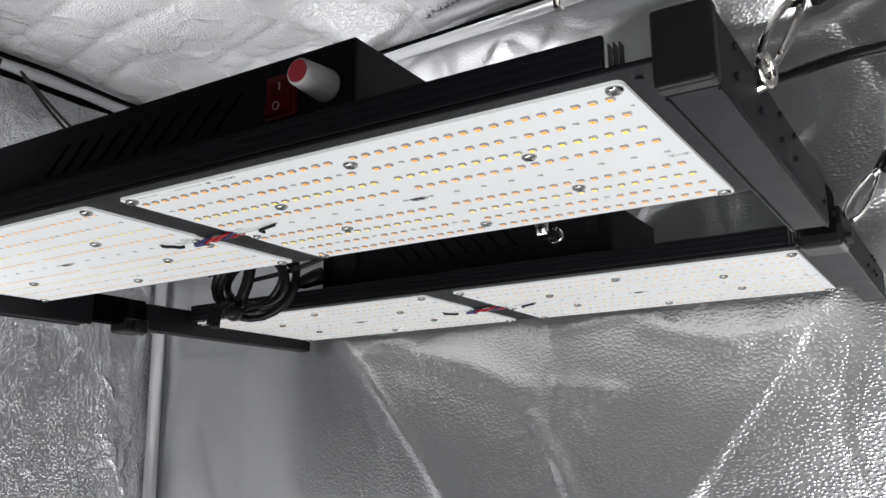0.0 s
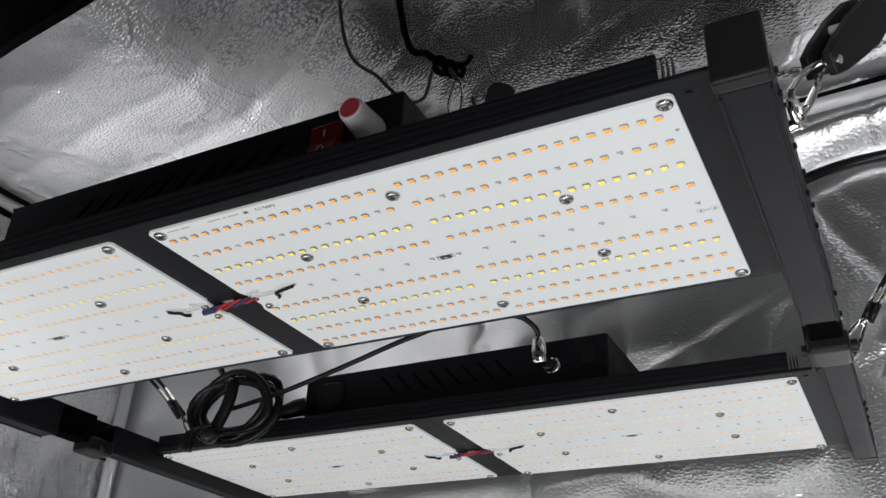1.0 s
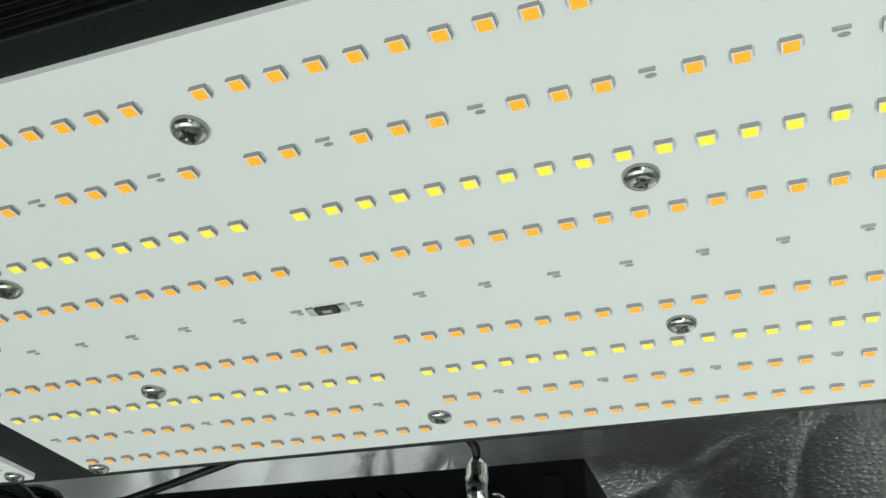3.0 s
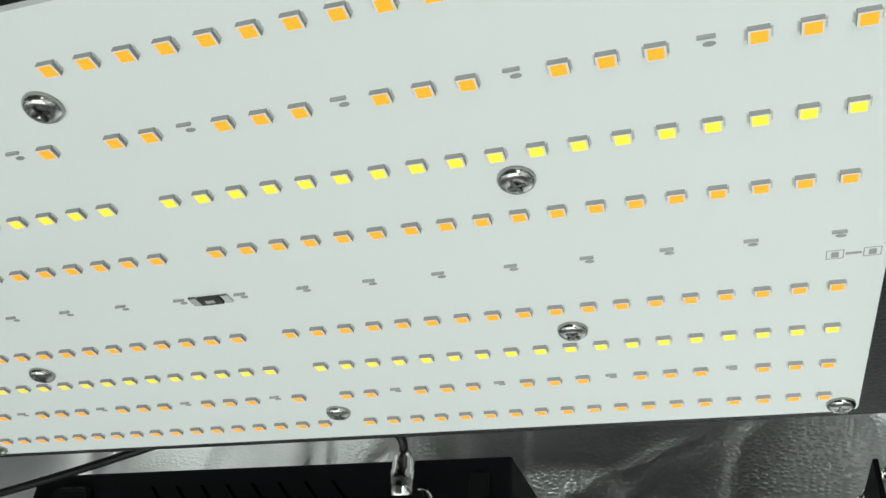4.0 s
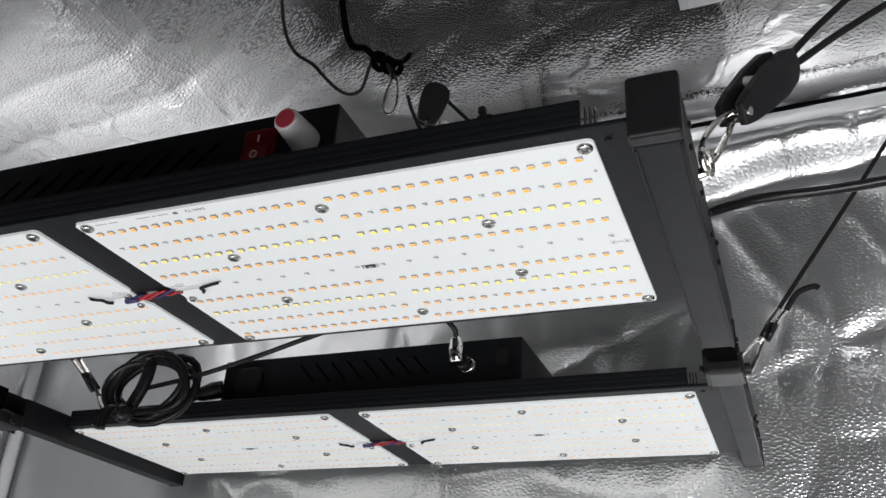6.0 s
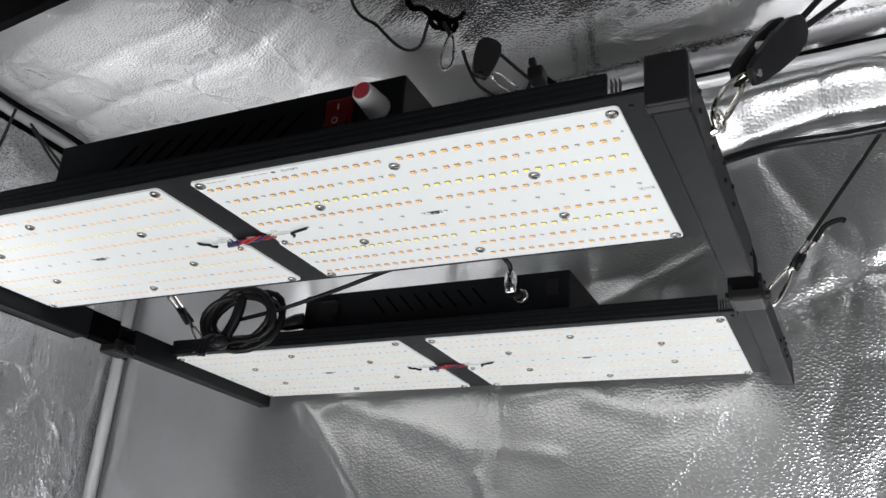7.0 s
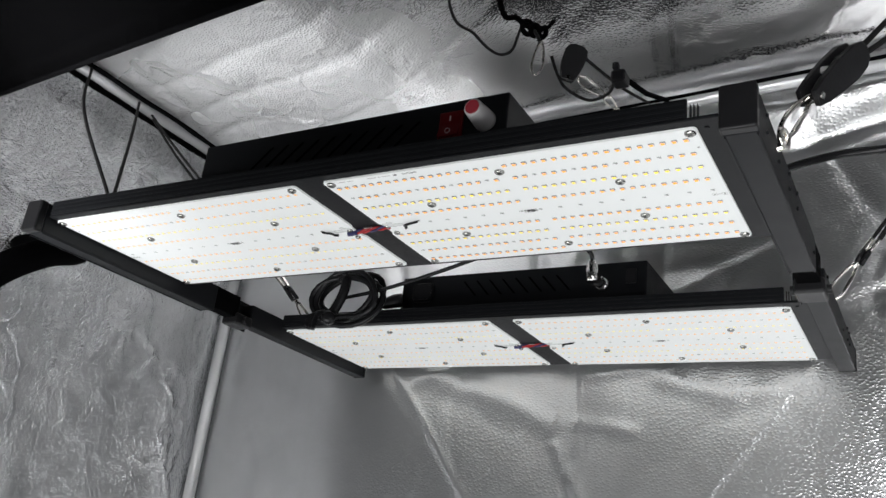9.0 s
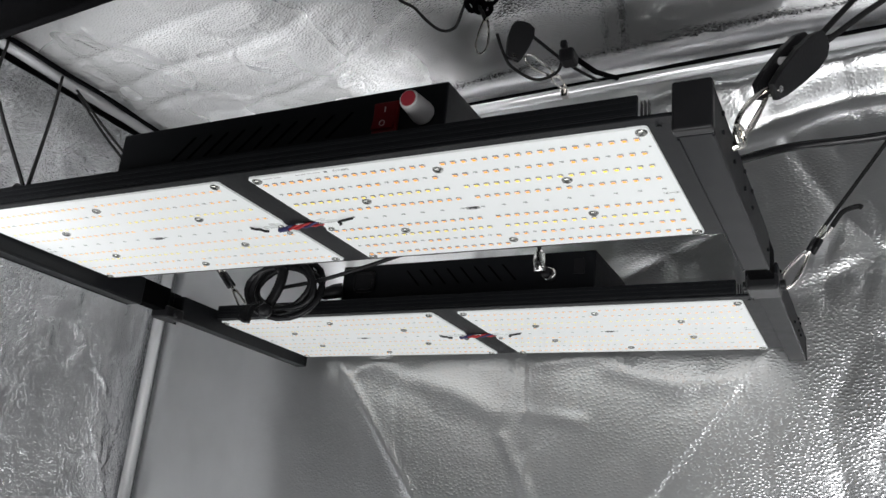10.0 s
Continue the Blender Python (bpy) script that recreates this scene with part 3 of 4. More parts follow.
def led_board(x0, y0, flip, near, sy=1.0):
    """A white board with its screws, diodes, resistors and leads. flip: the lead end points the other way."""

    def mx(x):
        return x0 + (0.275 - x if flip else x)

    def my(y):
        return y0 + y * sy
    out = []
    for px, py in rounded(-0.006, -0.0046, 0.2815, 0.1705, 0.003):
        out.append((px, py))
    # notch for the leads in the short edge beside the other board
    k = next(i for i in range(len(out)) if out[i][0] < -0.0055 and out[i - 1][0] < -0.0055 and out[i][1] < 0.05 and out[i - 1][1] > 0.1)
    out[k:k] = [(-0.006, 0.0995), (-0.0045, 0.0975), (-0.0035, 0.094), (-0.0035, 0.083), (-0.0045, 0.0785), (-0.006, 0.0765)]
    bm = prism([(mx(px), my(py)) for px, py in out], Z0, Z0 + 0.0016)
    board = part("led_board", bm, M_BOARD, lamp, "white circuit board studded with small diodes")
    for px, py in ((0, 0), (0.277, 0), (0.277, 0.165), (0, 0.165), (0.1375, 0.0155), (0.2145, 0.053), (0.2145, 0.1125), (0.1375, 0.151), (0.0605, 0.113), (0.0605, 0.0525)):
        put("screw", SCREW, (mx(px), my(py), Z0), board, Matrix.Rotation(random.random() * 3, 4, "Z"), "bright pan-head screw")
    for px, py in ((0.0, 0.082), (0.001, 0.0965)):
        put("screw", SCREW_SMALL, (mx(px), my(py), Z0), board, None, "bright pan-head screw")
    rest = bmesh.new()
    for r, y in enumerate(ROW_Y):
        cool = r in (2, 5)
        for c, x in enumerate(COLS):
            i = c if c < 18 else c + 2
            if r in (1, 6) and i in GREY | {22, 26, 30, 34}:
                if i in (0, 4, 8, 12, 16, 22, 26, 30, 34):
                    put("resistor", RESISTOR, (mx(x), my(y), Z0), board, None, "grey tinned resistor")
                    continue
            if near:
                put("led", LED_COOL if cool else LED_WARM, (mx(x), my(y), Z0), board)
            else:
                led_geometry(rest, mx(x), my(y), 3 if cool else 1, 0.0004, 0.00110)
    for k in range(9):
        put("resistor", RESISTOR, (mx(0.141 + 0.01636 * k), my(0.083), Z0), board, None, "grey tinned resistor")
    for k in range(6):
        put("resistor", RESISTOR, (mx(0.1246 - 0.0165 * k), my(0.083), Z0), board, None, "grey tinned resistor")
    if not near:
        tagged(part("led", rest, [M_LEDLIT, M_WARM, M_BOARD, M_COOL], board, "rows of small warm and yellow diodes"), kind="stuff")
    else:
        rest.free()
    # the long chip in the middle and the jumper pads at the outer end
    cx, cy = mx(0.1328), my(0.083)
    chip = part("chip", box((cx - 0.003, cy - 0.0016, Z0 - 0.0009), (cx + 0.003, cy + 0.0016, Z0 - 0.00005), 0.0002), M_CHIP, board, "dark ceramic chip")
    for s in (-1, 1):
        part("solder", box((cx + s * 0.0043 - 0.0011, cy - 0.0019, Z0 - 0.0006), (cx + s * 0.0043 + 0.0011, cy + 0.0019, Z0 - 0.00004), 0.0003), M_SOLDER, board, "silvery solder joint")
    part("print", box((cx - 0.0012, cy - 0.0006, Z0 - 0.00096), (cx + 0.0012, cy + 0.0006, Z0 - 0.00092)), M_GREY, chip, "pale marking")
    for px in (0.2715, 0.2785):
        bm = bmesh.new()
        x, y, w, h = mx(px), my(0.0905), 0.0017, 0.0016
        for a, b in (((x - w, y - h), (x + w, y - h + 0.0002)), ((x - w, y + h - 0.0002), (x + w, y + h)), ((x - w, y - h + 0.0003), (x - w + 0.0002, y + h - 0.0003)), ((x + w - 0.0002, y - h + 0.0003), (x + w, y + h - 0.0003))):
            box((*a, Z0 - 0.00008), (*b, Z0 - 0.00003), 0, bm)
        box((x - 0.0007, y - 0.0009, Z0 - 0.0002), (x + 0.0007, y + 0.0009, Z0 - 0.00004), 0, bm)
        part("jumper", bm, M_PAD, board, "outlined grey jumper pad")
    part("print", box((min(mx(0.2735), mx(0.2765)), my(0.0901), Z0 - 0.00007), (max(mx(0.2735), mx(0.2765)), my(0.0909), Z0 - 0.00003)), M_PAD, board, "small grey marking")
    part("hole", prism([(mx(0.2775) + 0.0009 * math.cos(a * math.tau / 14), my(0.0195) + 0.0009 * math.sin(a * math.tau / 14)) for a in range(14)], Z0 - 0.0002, Z0 - 0.00003), M_PAD, board, "small tinned hole")
    # leads: white silicone, bared black wire end
    blob = bmesh.new()
    for bx, by, br in ((0.004, 0.081, 0.0032), (0.0085, 0.0815, 0.0029), (0.013, 0.0815, 0.0026), (0.0005, 0.0785, 0.0024), (0.005, 0.0765, 0.002)):
        own = bmesh.new()
        bmesh.ops.create_icosphere(own, subdivisions=2, radius=1)
        for v in own.verts:
            v.co = Vector((mx(bx) + v.co.x * br * 1.5, my(by) + v.co.y * br * 0.8, Z0 - 0.0003 + v.co.z * br * 0.45))
        merge(own, blob)
    part("silicone", blob, M_SILICONE, board, "clear white silicone blob", True)
    tip = 0.0265 if flip else 0.0325
    path = smooth_path([(mx(0.0155), my(0.0875), Z0 - 0.0015), (mx(0.018), my(0.0845), Z0 - 0.0022), (mx(0.0185), my(0.0805), Z0 - 0.0024), (mx(0.023), my(0.079), Z0 - 0.0022), (mx(tip), my(0.078), Z0 - 0.0014)], 6)
    part("wire_end", tube(path, 0.0011, 8), M_RUBBER, board, "short black wire end", True)
    part("solder", box((mx(tip + 0.001) - 0.001, my(0.078) - 0.0009, Z0 - 0.0012), (mx(tip + 0.001) + 0.001, my(0.078) + 0.0009, Z0 - 0.00004), 0.0004), M_SOLDER, board, "silvery solder joint")
    return board


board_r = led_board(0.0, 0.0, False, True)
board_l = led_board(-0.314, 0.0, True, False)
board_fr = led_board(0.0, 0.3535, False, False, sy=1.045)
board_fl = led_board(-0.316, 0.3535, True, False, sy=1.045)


def lettering(body, x, y, size, parent):
    cu = bpy.data.curves.new("lettering", "FONT")
    cu.body, cu.size, cu.extrude = body, size, 0.00002
    tmp = bpy.data.objects.new("tmp", cu)
    scene.collection.objects.link(tmp)
    me = bpy.data.meshes.new_from_object(tmp)
    bpy.data.objects.remove(tmp)
    me.name = "lettering"
    me.materials.append(M_PRINT)
    ob = new("lettering", me)
    ob.parent = parent
    ob.matrix_basis = Matrix.Translation(Vector((x, y, Z0 - 0.00005)) - ORIGIN[parent]) @ Matrix.Rotation(math.pi, 4, "Y")
    return tagged(ob, "fine grey printed code")


lettering("E495173", 0.0775, -0.0022, 0.0035, board_r)
part("print", box((0.0575, -0.0018, Z0 - 0.00007), (0.0603, 0.0002, Z0 - 0.00003)), M_PRINT, board_r, "small dark printed mark")
for x0, x1 in ((0.0475, 0.0545), (0.044, 0.0465), (0.034, 0.0425), (0.006, 0.014), (0.0155, 0.0215)):
    part("print", box((x0, -0.0015, Z0 - 0.00007), (x1, -0.0007, Z0 - 0.00003)), M_GREY, board_r, "line of fine print")


def jumper_leads(y, x0, x1):
    """Red and dark blue leads twisted across the gap between two boards."""
    for k, (mat, lab) in enumerate(((M_WIRERED, "red lead"), (M_WIREBLUE, "dark blue lead"), (M_WIRERED, "red lead"))):
        pts = []
        for i in range(40):
            t = i / 39
            a = t * 9 + k * 2.1
            pts.append((x0 + (x1 - x0) * t, y + 0.002 - 0.004 * t + 0.0016 * math.cos(a), Z0 - 0.0005 - 0.0012 * math.sin(a)))
        part("lead", tube(pts, 0.0011, 7), mat, lamp, lab, True)
    part("sleeve", tube([(x0 - 0.004, y + 0.002, Z0 - 0.0012), (x0 + 0.006, y + 0.001, Z0 - 0.0012)], 0.0022, 10), M_WIREBLUE, lamp, "dark sleeve over the leads", True)
    part("clip", box(((x0 + x1) / 2 - 0.004, y - 0.0055, Z0 - 0.0008), ((x0 + x1) / 2 + 0.004, y - 0.003, Z0 + 0.0015), 0.0006), M_CHROME, lamp, "small bright cable clip")


jumper_leads(0.0855, -0.040, 0.001)
jumper_leads(0.4425, -0.042, 0.0)


def driver(y0, y1, x0, x1, top):
    return part("driver_box", box((x0, y0, Z0 + 0.0045), (x1, y1, top), 0.0012), M_BLACK, lamp, "black sheet-metal driver housing")


drv_a = driver(0.018, 0.125, -0.166, 0.138, 1.668)
drv_b = driver(0.362, 0.475, -0.163, 0.139, 1.665)


# solid black bars stand in for the shade inside the slots
def vents(y, x_first, step, count, z0, z1, lean, parent):
    for k in range(count):
        x = x_first + step * k
        bm = bmesh.new()
        w = 0.0011
        for a, b in ((0, 1),):
            v = [bm.verts.new(p) for p in ((x - w, y - 0.0006, z0), (x + w, y - 0.0006, z0), (x + lean + w, y - 0.0006, z1), (x + lean - w, y - 0.0006, z1), (x - w, y + 0.004, z0), (x + w, y + 0.004, z0), (x + lean + w, y + 0.004, z1), (x + lean - w, y + 0.004, z1))]
            for f in ((0, 1, 2, 3), (7, 6, 5, 4), (0, 4, 5, 1), (1, 5, 6, 2), (2, 6, 7, 3), (3, 7, 4, 0)):
                bm.faces.new([v[i] for i in f])
        part("vent_slot", bm, M_FABRIC, parent, "slanting vent slot, its shade a black bar")


vents(0.018, -0.106, 0.0164, 10, 1.637, 1.655, 0.020, drv_a)
vents(0.362, -0.078, 0.0165, 8, 1.655, 1.637, 0.016, drv_b)

# rocker switch and dimmer knob on the near driver
switch = part("rocker_switch", box((0.0815, 0.0150, 1.6335), (0.1015, 0.0182, 1.6575), 0.0008), M_RED, drv_a, "red rocker switch")
bm = bmesh.new()
v = [bm.verts.new(p) for p in ((0.083, 0.0152, 1.656), (0.100, 0.0152, 1.656), (0.083, 0.0142, 1.6455), (0.100, 0.0142, 1.6455), (0.083, 0.0115, 1.635), (0.100, 0.0115, 1.635), (0.083, 0.0152, 1.635), (0.100, 0.0152, 1.635))]
for f in ((0, 1, 3, 2), (2, 3, 5, 4), (4, 5, 7, 6), (0, 2, 4, 6), (1, 7, 5, 3), (0, 6, 7, 1)):
    bm.faces.new([v[i] for i in f])
knob_base = (0.1205, 0.018, 1.645)
rocker = part("rocker", bm, M_RED, drv_a, "translucent red rocker")
part("on_mark", box((0.0912, 0.0138, 1.6488), (0.0918, 0.0146, 1.653)), M_WHITEPRINT, drv_a, "pale line mark")
part("off_mark", tube([(0.0915 + 0.0021 * math.cos(a * math.tau / 20), 0.0122 - 0.0003, 1.6392 + 0.0021 * math.sin(a * math.tau / 20)) for a in range(20)], 0.00028, 5, None, True), M_WHITEPRINT, drv_a, "pale ring mark")
kb = Vector(knob_base)
part("dimmer_knob", tube([kb, kb + Vector((0, -0.002, 0)), kb + Vector((0.0005, -0.012, -0.0005)), kb + Vector((0.001, -0.023, -0.001)), kb + Vector((0.001, -0.0238, -0.001))], 0.0085, 28, taper=[1.0, 1.02, 0.93, 0.82, 0.78]), M_GREY, drv_a, "light grey dimmer knob", True)
part("knob_cap", rod(kb + Vector((0.001, -0.0236, -0.001)), kb + Vector((0.001, -0.0245, -0.001)), 0.0056, 24), M_REDCAP, drv_a, "matt red knob cap")

# far driver: mains inlet and the steel dimmer plug
part("mains_inlet", prism(rounded(-0.146, 1.632, -0.118, 1.656, 0.006), 0.3585, 0.3625, 1, 0.0006), M_PLASTIC, drv_b, "black mains inlet")
part("inlet_rim", tube([(p[0], 0.3585, p[1]) for p in rounded(-0.144, 1.634, -0.120, 1.654, 0.005)], 0.0012, 6, None, True), M_PLASTIC, drv_b, "raised rim")
part("blanking_plate", box((0.117, 0.360, 1.640), (0.128, 0.3624, 1.656), 0.0005), M_PLASTIC, drv_b, "dark label plate")
sock = Vector((0.0915, 0.362, 1.640))
part("socket_ring", tube([sock, sock + Vector((0, -0.003, 0)), sock + Vector((0, -0.006, 0)), sock + Vector((0, -0.0065, 0))], 0.0078, 24, taper=[1, 1, 0.88, 0.7]), M_CHROME, drv_b, "bright threaded socket ring", True)
part("plug", tube([(0.0860, 0.345, 1.6375), (0.0860, 0.345, 1.6385), (0.0855, 0.344, 1.652), (0.0855, 0.344, 1.6525), (0.0853, 0.344, 1.658), (0.0853, 0.344, 1.6595), (0.0852, 0.344, 1.6625)], 0.0066, 24, taper=[0.85, 1, 1, 0.9, 0.9, 0.75, 0.5]), M_CHROME, drv_b, "bright steel plug", True)
part("plug_core", rod((0.0905, 0.350, 1.6395), (0.0905, 0.358, 1.6395), 0.0052, 18), M_RUBBER, drv_b, "black plug core")

# ---- folding side rails with end caps, bolts and hinges ----


def rail(xi, xo, side):
    """xi: inner face, xo: outer face."""
    a, b = min(xi, xo), max(xi, xo)
    lo, hi = 1.5865, 1.6160
    base = part("side_rail", box((a, -0.014, lo), (b, 0.222, hi), 0.0012), M_RAIL, lamp, "black box-section side rail")
    part("rail_bead", box((a + 0.0004, -0.012, lo - 0.0010), (a + 0.0018, 0.221, lo + 0.0004), 0.0004), M_RAIL, base, "raised edge bead")
    part("rail_bead", box((b - 0.0018, -0.012, lo - 0.0010), (b - 0.0004, 0.221, lo + 0.0004), 0.0004), M_RAIL, base, "raised edge bead")
    part("end_cap", box((a - 0.0006, -0.0225, lo - 0.0004), (b + 0.0006, -0.0140, hi + 0.0008), 0.0018, None, 3), M_PLASTIC, base, "black plastic end cap")
    # black block fills the hinge recess in place of its shade
    part("hinge_shade", box((a + 0.001, 0.222, lo + 0.004), (b - 0.001, 0.262, hi), 0.0008), M_FABRIC, lamp, "black block as shade in the hinge recess")
    far = part("side_rail", box((a + 0.002, 0.285, lo + 0.001), (b - 0.001, 0.534, hi - 0.002), 0.0012), M_RAIL, lamp, "black box-section side rail")
    part("end_cap", box((a + 0.0016, 0.534, lo + 0.0006), (b - 0.0006, 0.5385, hi - 0.0016), 0.0016), M_PLASTIC, far, "black plastic end cap")
    h0, h1 = (a - 0.002, b + 0.002)
    hinge = part("hinge", box((h0, 0.258, lo - 0.004), (h1, 0.287, lo + 0.010), 0.003, None, 3), M_PLASTIC, lamp, "black folding hinge")
    part("hinge_pin", rod((h0 - 0.004, 0.272, lo + 0.003), (h1 + 0.004, 0.272, lo + 0.003), 0.0042, 16), M_PLASTIC, hinge, "hinge pin")
    part("hinge_leaf", box((h0 - 0.001, 0.262, lo - 0.002), (h0 + 0.001, 0.300, hi + 0.004), 0.0006), M_BLACK, hinge, "thin hinge leaf")
    out = 1 if side > 0 else -1
    for y in (0.010, 0.050, 0.092, 0.125, 0.205, 0.235, 0.300, 0.412, 0.452, 0.470):
        for dz in ((0.010,) if y in (0.205, 0.235, 0.412) else (0.012, 0.024)):
            bx = xo if y < 0.25 else (xo - 0.001 * out)
            parent = base if y < 0.25 else far
            bolt = part("bolt", rod((bx, y, lo + dz), (bx + out * 0.0016, y, lo + dz), 0.0017, 12, None, 0.0006), M_BLACK, parent, "small black bolt")
    for y0, y1 in ((-0.005, 0.168), (0.346, 0.53)):
        part("fixing_screw", rod((xi - out * 0.012, y0 + 0.004, Z0 + 0.0017), (xi - out * 0.012, y0 + 0.004, Z0 + 0.0008), 0.0016, 10), M_BLACK, lamp, "small black screw")
    return base


rail(0.2995, 0.3205, 1)
rail(-0.3245, -0.3445, -1)


# ---- hangers: eye bolt, carabiner, rope ratchet ----
def ring_points(c, r, u, w, n=24):
    c, u, w = Vector(c), Vector(u).normalized(), Vector(w).normalized()
    return [c + u * r * math.cos(k * math.tau / n) + w * r * math.sin(k * math.tau / n) for k in range(n)]


def carabiner(p, q, wide, wire, side, label, group="carabiners"):
    """A snap hook between p and q: pear-shaped wire with a gate."""
    p, q = Vector(p), Vector(q)
    d = q - p
    ln = d.length
    d.normalize()
    s = Vector(side)
    s = (s - d * s.dot(d)).normalized()
    t = thing("carabiner", p, label, "carabiner", group)
    pts = []
    n = 28
    for k in range(n):
        a = k / n * math.tau
        along = ln * (0.5 - 0.5 * math.cos(a))
        w = wide * math.sin(a) * (0.75 + 0.35 * math.cos(a))
        pts.append(p + d * along + s * w)
    part("hook", tube(pts, wire, 8, None, True), M_NICKEL, t, "bent steel wire hook", True)
    g0, g1 = p + d * ln * 0.3 + s * wide * 0.70, p + d * ln * 0.88 + s * wide * 0.42
    part("gate", rod(g0, g1, wire * 0.8, 8), M_NICKEL, t, "spring gate")
    part("sleeve", rod(p + d * ln * 0.86 - s * wide * 0.1, p + d * ln * 0.98 + s * wide * 0.1, wire * 1.7, 10), M_NICKEL, t, "swaged tip")
    return t


def ratchet(p, q, face, half, label, broad=0.33):
    """Rope ratchet: rounded black housing of two cheeks with a pulley between, from p (hook end) to q (rope end)."""
    p, q = Vector(p), Vector(q)
    d = q - p
    ln = d.length
    d.normalize()
    f = Vector(face)
    f = (f - d * f.dot(d)).normalized()
    s = d.cross(f)
    t = thing("rope_ratchet", p, label, "rope ratchet", "rope ratchets")
    outline = [(0.0, -0.28), (0.18, -0.42), (0.5, -0.55), (0.8, -0.55), (0.95, -0.42), (1.0, -0.15), (1.0, 0.2), (0.92, 0.45), (0.72, 0.55), (0.42, 0.5), (0.15, 0.4), (0.0, 0.28)]
    wid = ln * broad

    def solid(lo, hi, shape):
        bm = bmesh.new()
        a = [bm.verts.new(p + d * (ln * u) + s * (wid * v) + f * lo) for u, v in shape]
        b = [bm.verts.new(p + d * (ln * u) + s * (wid * v) + f * hi) for u, v in shape]
        bm.faces.new(a)
        bm.faces.new(b)
        for k in range(len(shape)):
            bm.faces.new((a[k], a[(k + 1) % len(shape)], b[(k + 1) % len(shape)], b[k]))
        bmesh.ops.recalc_face_normals(bm, faces=bm.faces)
        bmesh.ops.bevel(bm, geom=bm.edges[:], offset=0.0008, segments=2, affect="EDGES", profile=0.5)
        return bm
    part("cheek", solid(-half, -half * 0.45, outline), M_PLASTIC, t, "black nylon cheek")
    part("cheek", solid(half * 0.45, half, outline), M_PLASTIC, t, "black nylon cheek")
    part("spine", solid(-half * 0.44, half * 0.44, [(0.02, 0.1), (0.2, 0.05), (0.6, 0.3), (0.9, 0.25), (0.9, 0.42), (0.7, 0.5), (0.4, 0.46), (0.1, 0.34)]), M_PLASTIC, t, "black nylon spine")
    c = p + d * ln * 0.66 - s * wid * 0.05
    part("pulley", rod(c - f * half * 0.42, c + f * half * 0.42, wid * 0.33, 20), M_PLASTIC, t, "black pulley")
    c2 = p + d * ln * 0.42 - s * wid * 0.32
    part("latch", rod(c2 - f * half * 0.42, c2 + f * half * 0.42, wid * 0.12, 10), M_GREY, t, "grey release latch")
    c3 = p + d * ln * 0.06
    part("rivet", rod(c3 - f * half * 1.15, c3 + f * half * 1.15, 0.0024, 14), M_CHROME, t, "bright rivet")
    return t


def rope(points, radius, label, steps=8, mat=None, category="rope", name="rope"):
    path = smooth_path(points, steps) if len(points) > 2 else points
    return tagged(part(name, tube(path, radius, 8), mat or M_ROPE, None, "", True), label, category)


for x, y, sgn in ((0.3205, 0.050, 1), (0.3020, 0.450, 1), (-0.3445, 0.050, -1), (-0.3435, 0.448, -1)):
    e = thing("eye_bolt", (x, y, 1.606), "nickel-plated eye bolt in the side rail", "eye bolt", "eye bolts")
    part("eye", tube(ring_points((x + sgn * 0.004, y, 1.615), 0.0062, (0.3, 1, 0), (0, 0, 1)), 0.0017, 8, None, True), M_NICKEL, e, "", True)
    part("shank", rod((x - sgn * 0.002, y, 1.607), (x + sgn * 0.004, y, 1.609), 0.002, 10), M_NICKEL, e)

# near right hanger
carabiner((0.3225, 0.050, 1.617), (0.339, 0.076, 1.659), 0.0085, 0.0017, (0.2, 1, -0.6), "bright steel snap hook on the lamp's eye bolt")
ratchet((0.337, 0.074, 1.656), (0.368, 0.103, 1.706), (0.85, -0.35, -0.3), 0.0082, "black nylon rope ratchet between snap hook and rope")
rope([(0.366, 0.104, 1.706), (0.407, 0.15, 1.779), (0.53, 0.29, 1.985)], 0.0021, "black braided rope from ratchet to tent pole")
rope([(0.370, 0.103, 1.702), (0.431, 0.15, 1.772), (0.628, 0.305, 1.985)], 0.0021, "black braided rope from ratchet to tent pole")
# far right hanger
def doubled_end(strands, label):
    """Two strands of a rope loop: black sleeves near the hook, bright crimped ferrules above."""
    for p, q, r in strands:
        rope([p, q], 0.0030, "black sleeve over the rope's doubled end", 2, M_RUBBER, "sleeve", "rope_sleeve")
        tagged(part("ferrule", rod(q, r, 0.0026, 10), M_NICKEL), label, "ferrule", "ferrules")


carabiner((0.306, 0.45, 1.642), (0.333, 0.45, 1.681), 0.0085, 0.0019, (1, 0, 0.6), "bright steel snap hook on the lamp's far eye bolt")
doubled_end((((0.331, 0.45, 1.678), (0.34, 0.45, 1.694), (0.349, 0.45, 1.706)), ((0.336, 0.45, 1.677), (0.345, 0.45, 1.692), (0.355, 0.45, 1.704))), "bright crimped ferrule on the doubled rope")
rope([(0.349, 0.45, 1.706), (0.456, 0.45, 1.856), (0.542, 0.45, 1.985)], 0.0021, "black braided rope to the tent pole, far side")
rope([(0.355, 0.45, 1.704), (0.366, 0.449, 1.719), (0.380, 0.448, 1.7235), (0.384, 0.448, 1.7215)], 0.0027, "short loose black rope tail above the ferrules", 6)
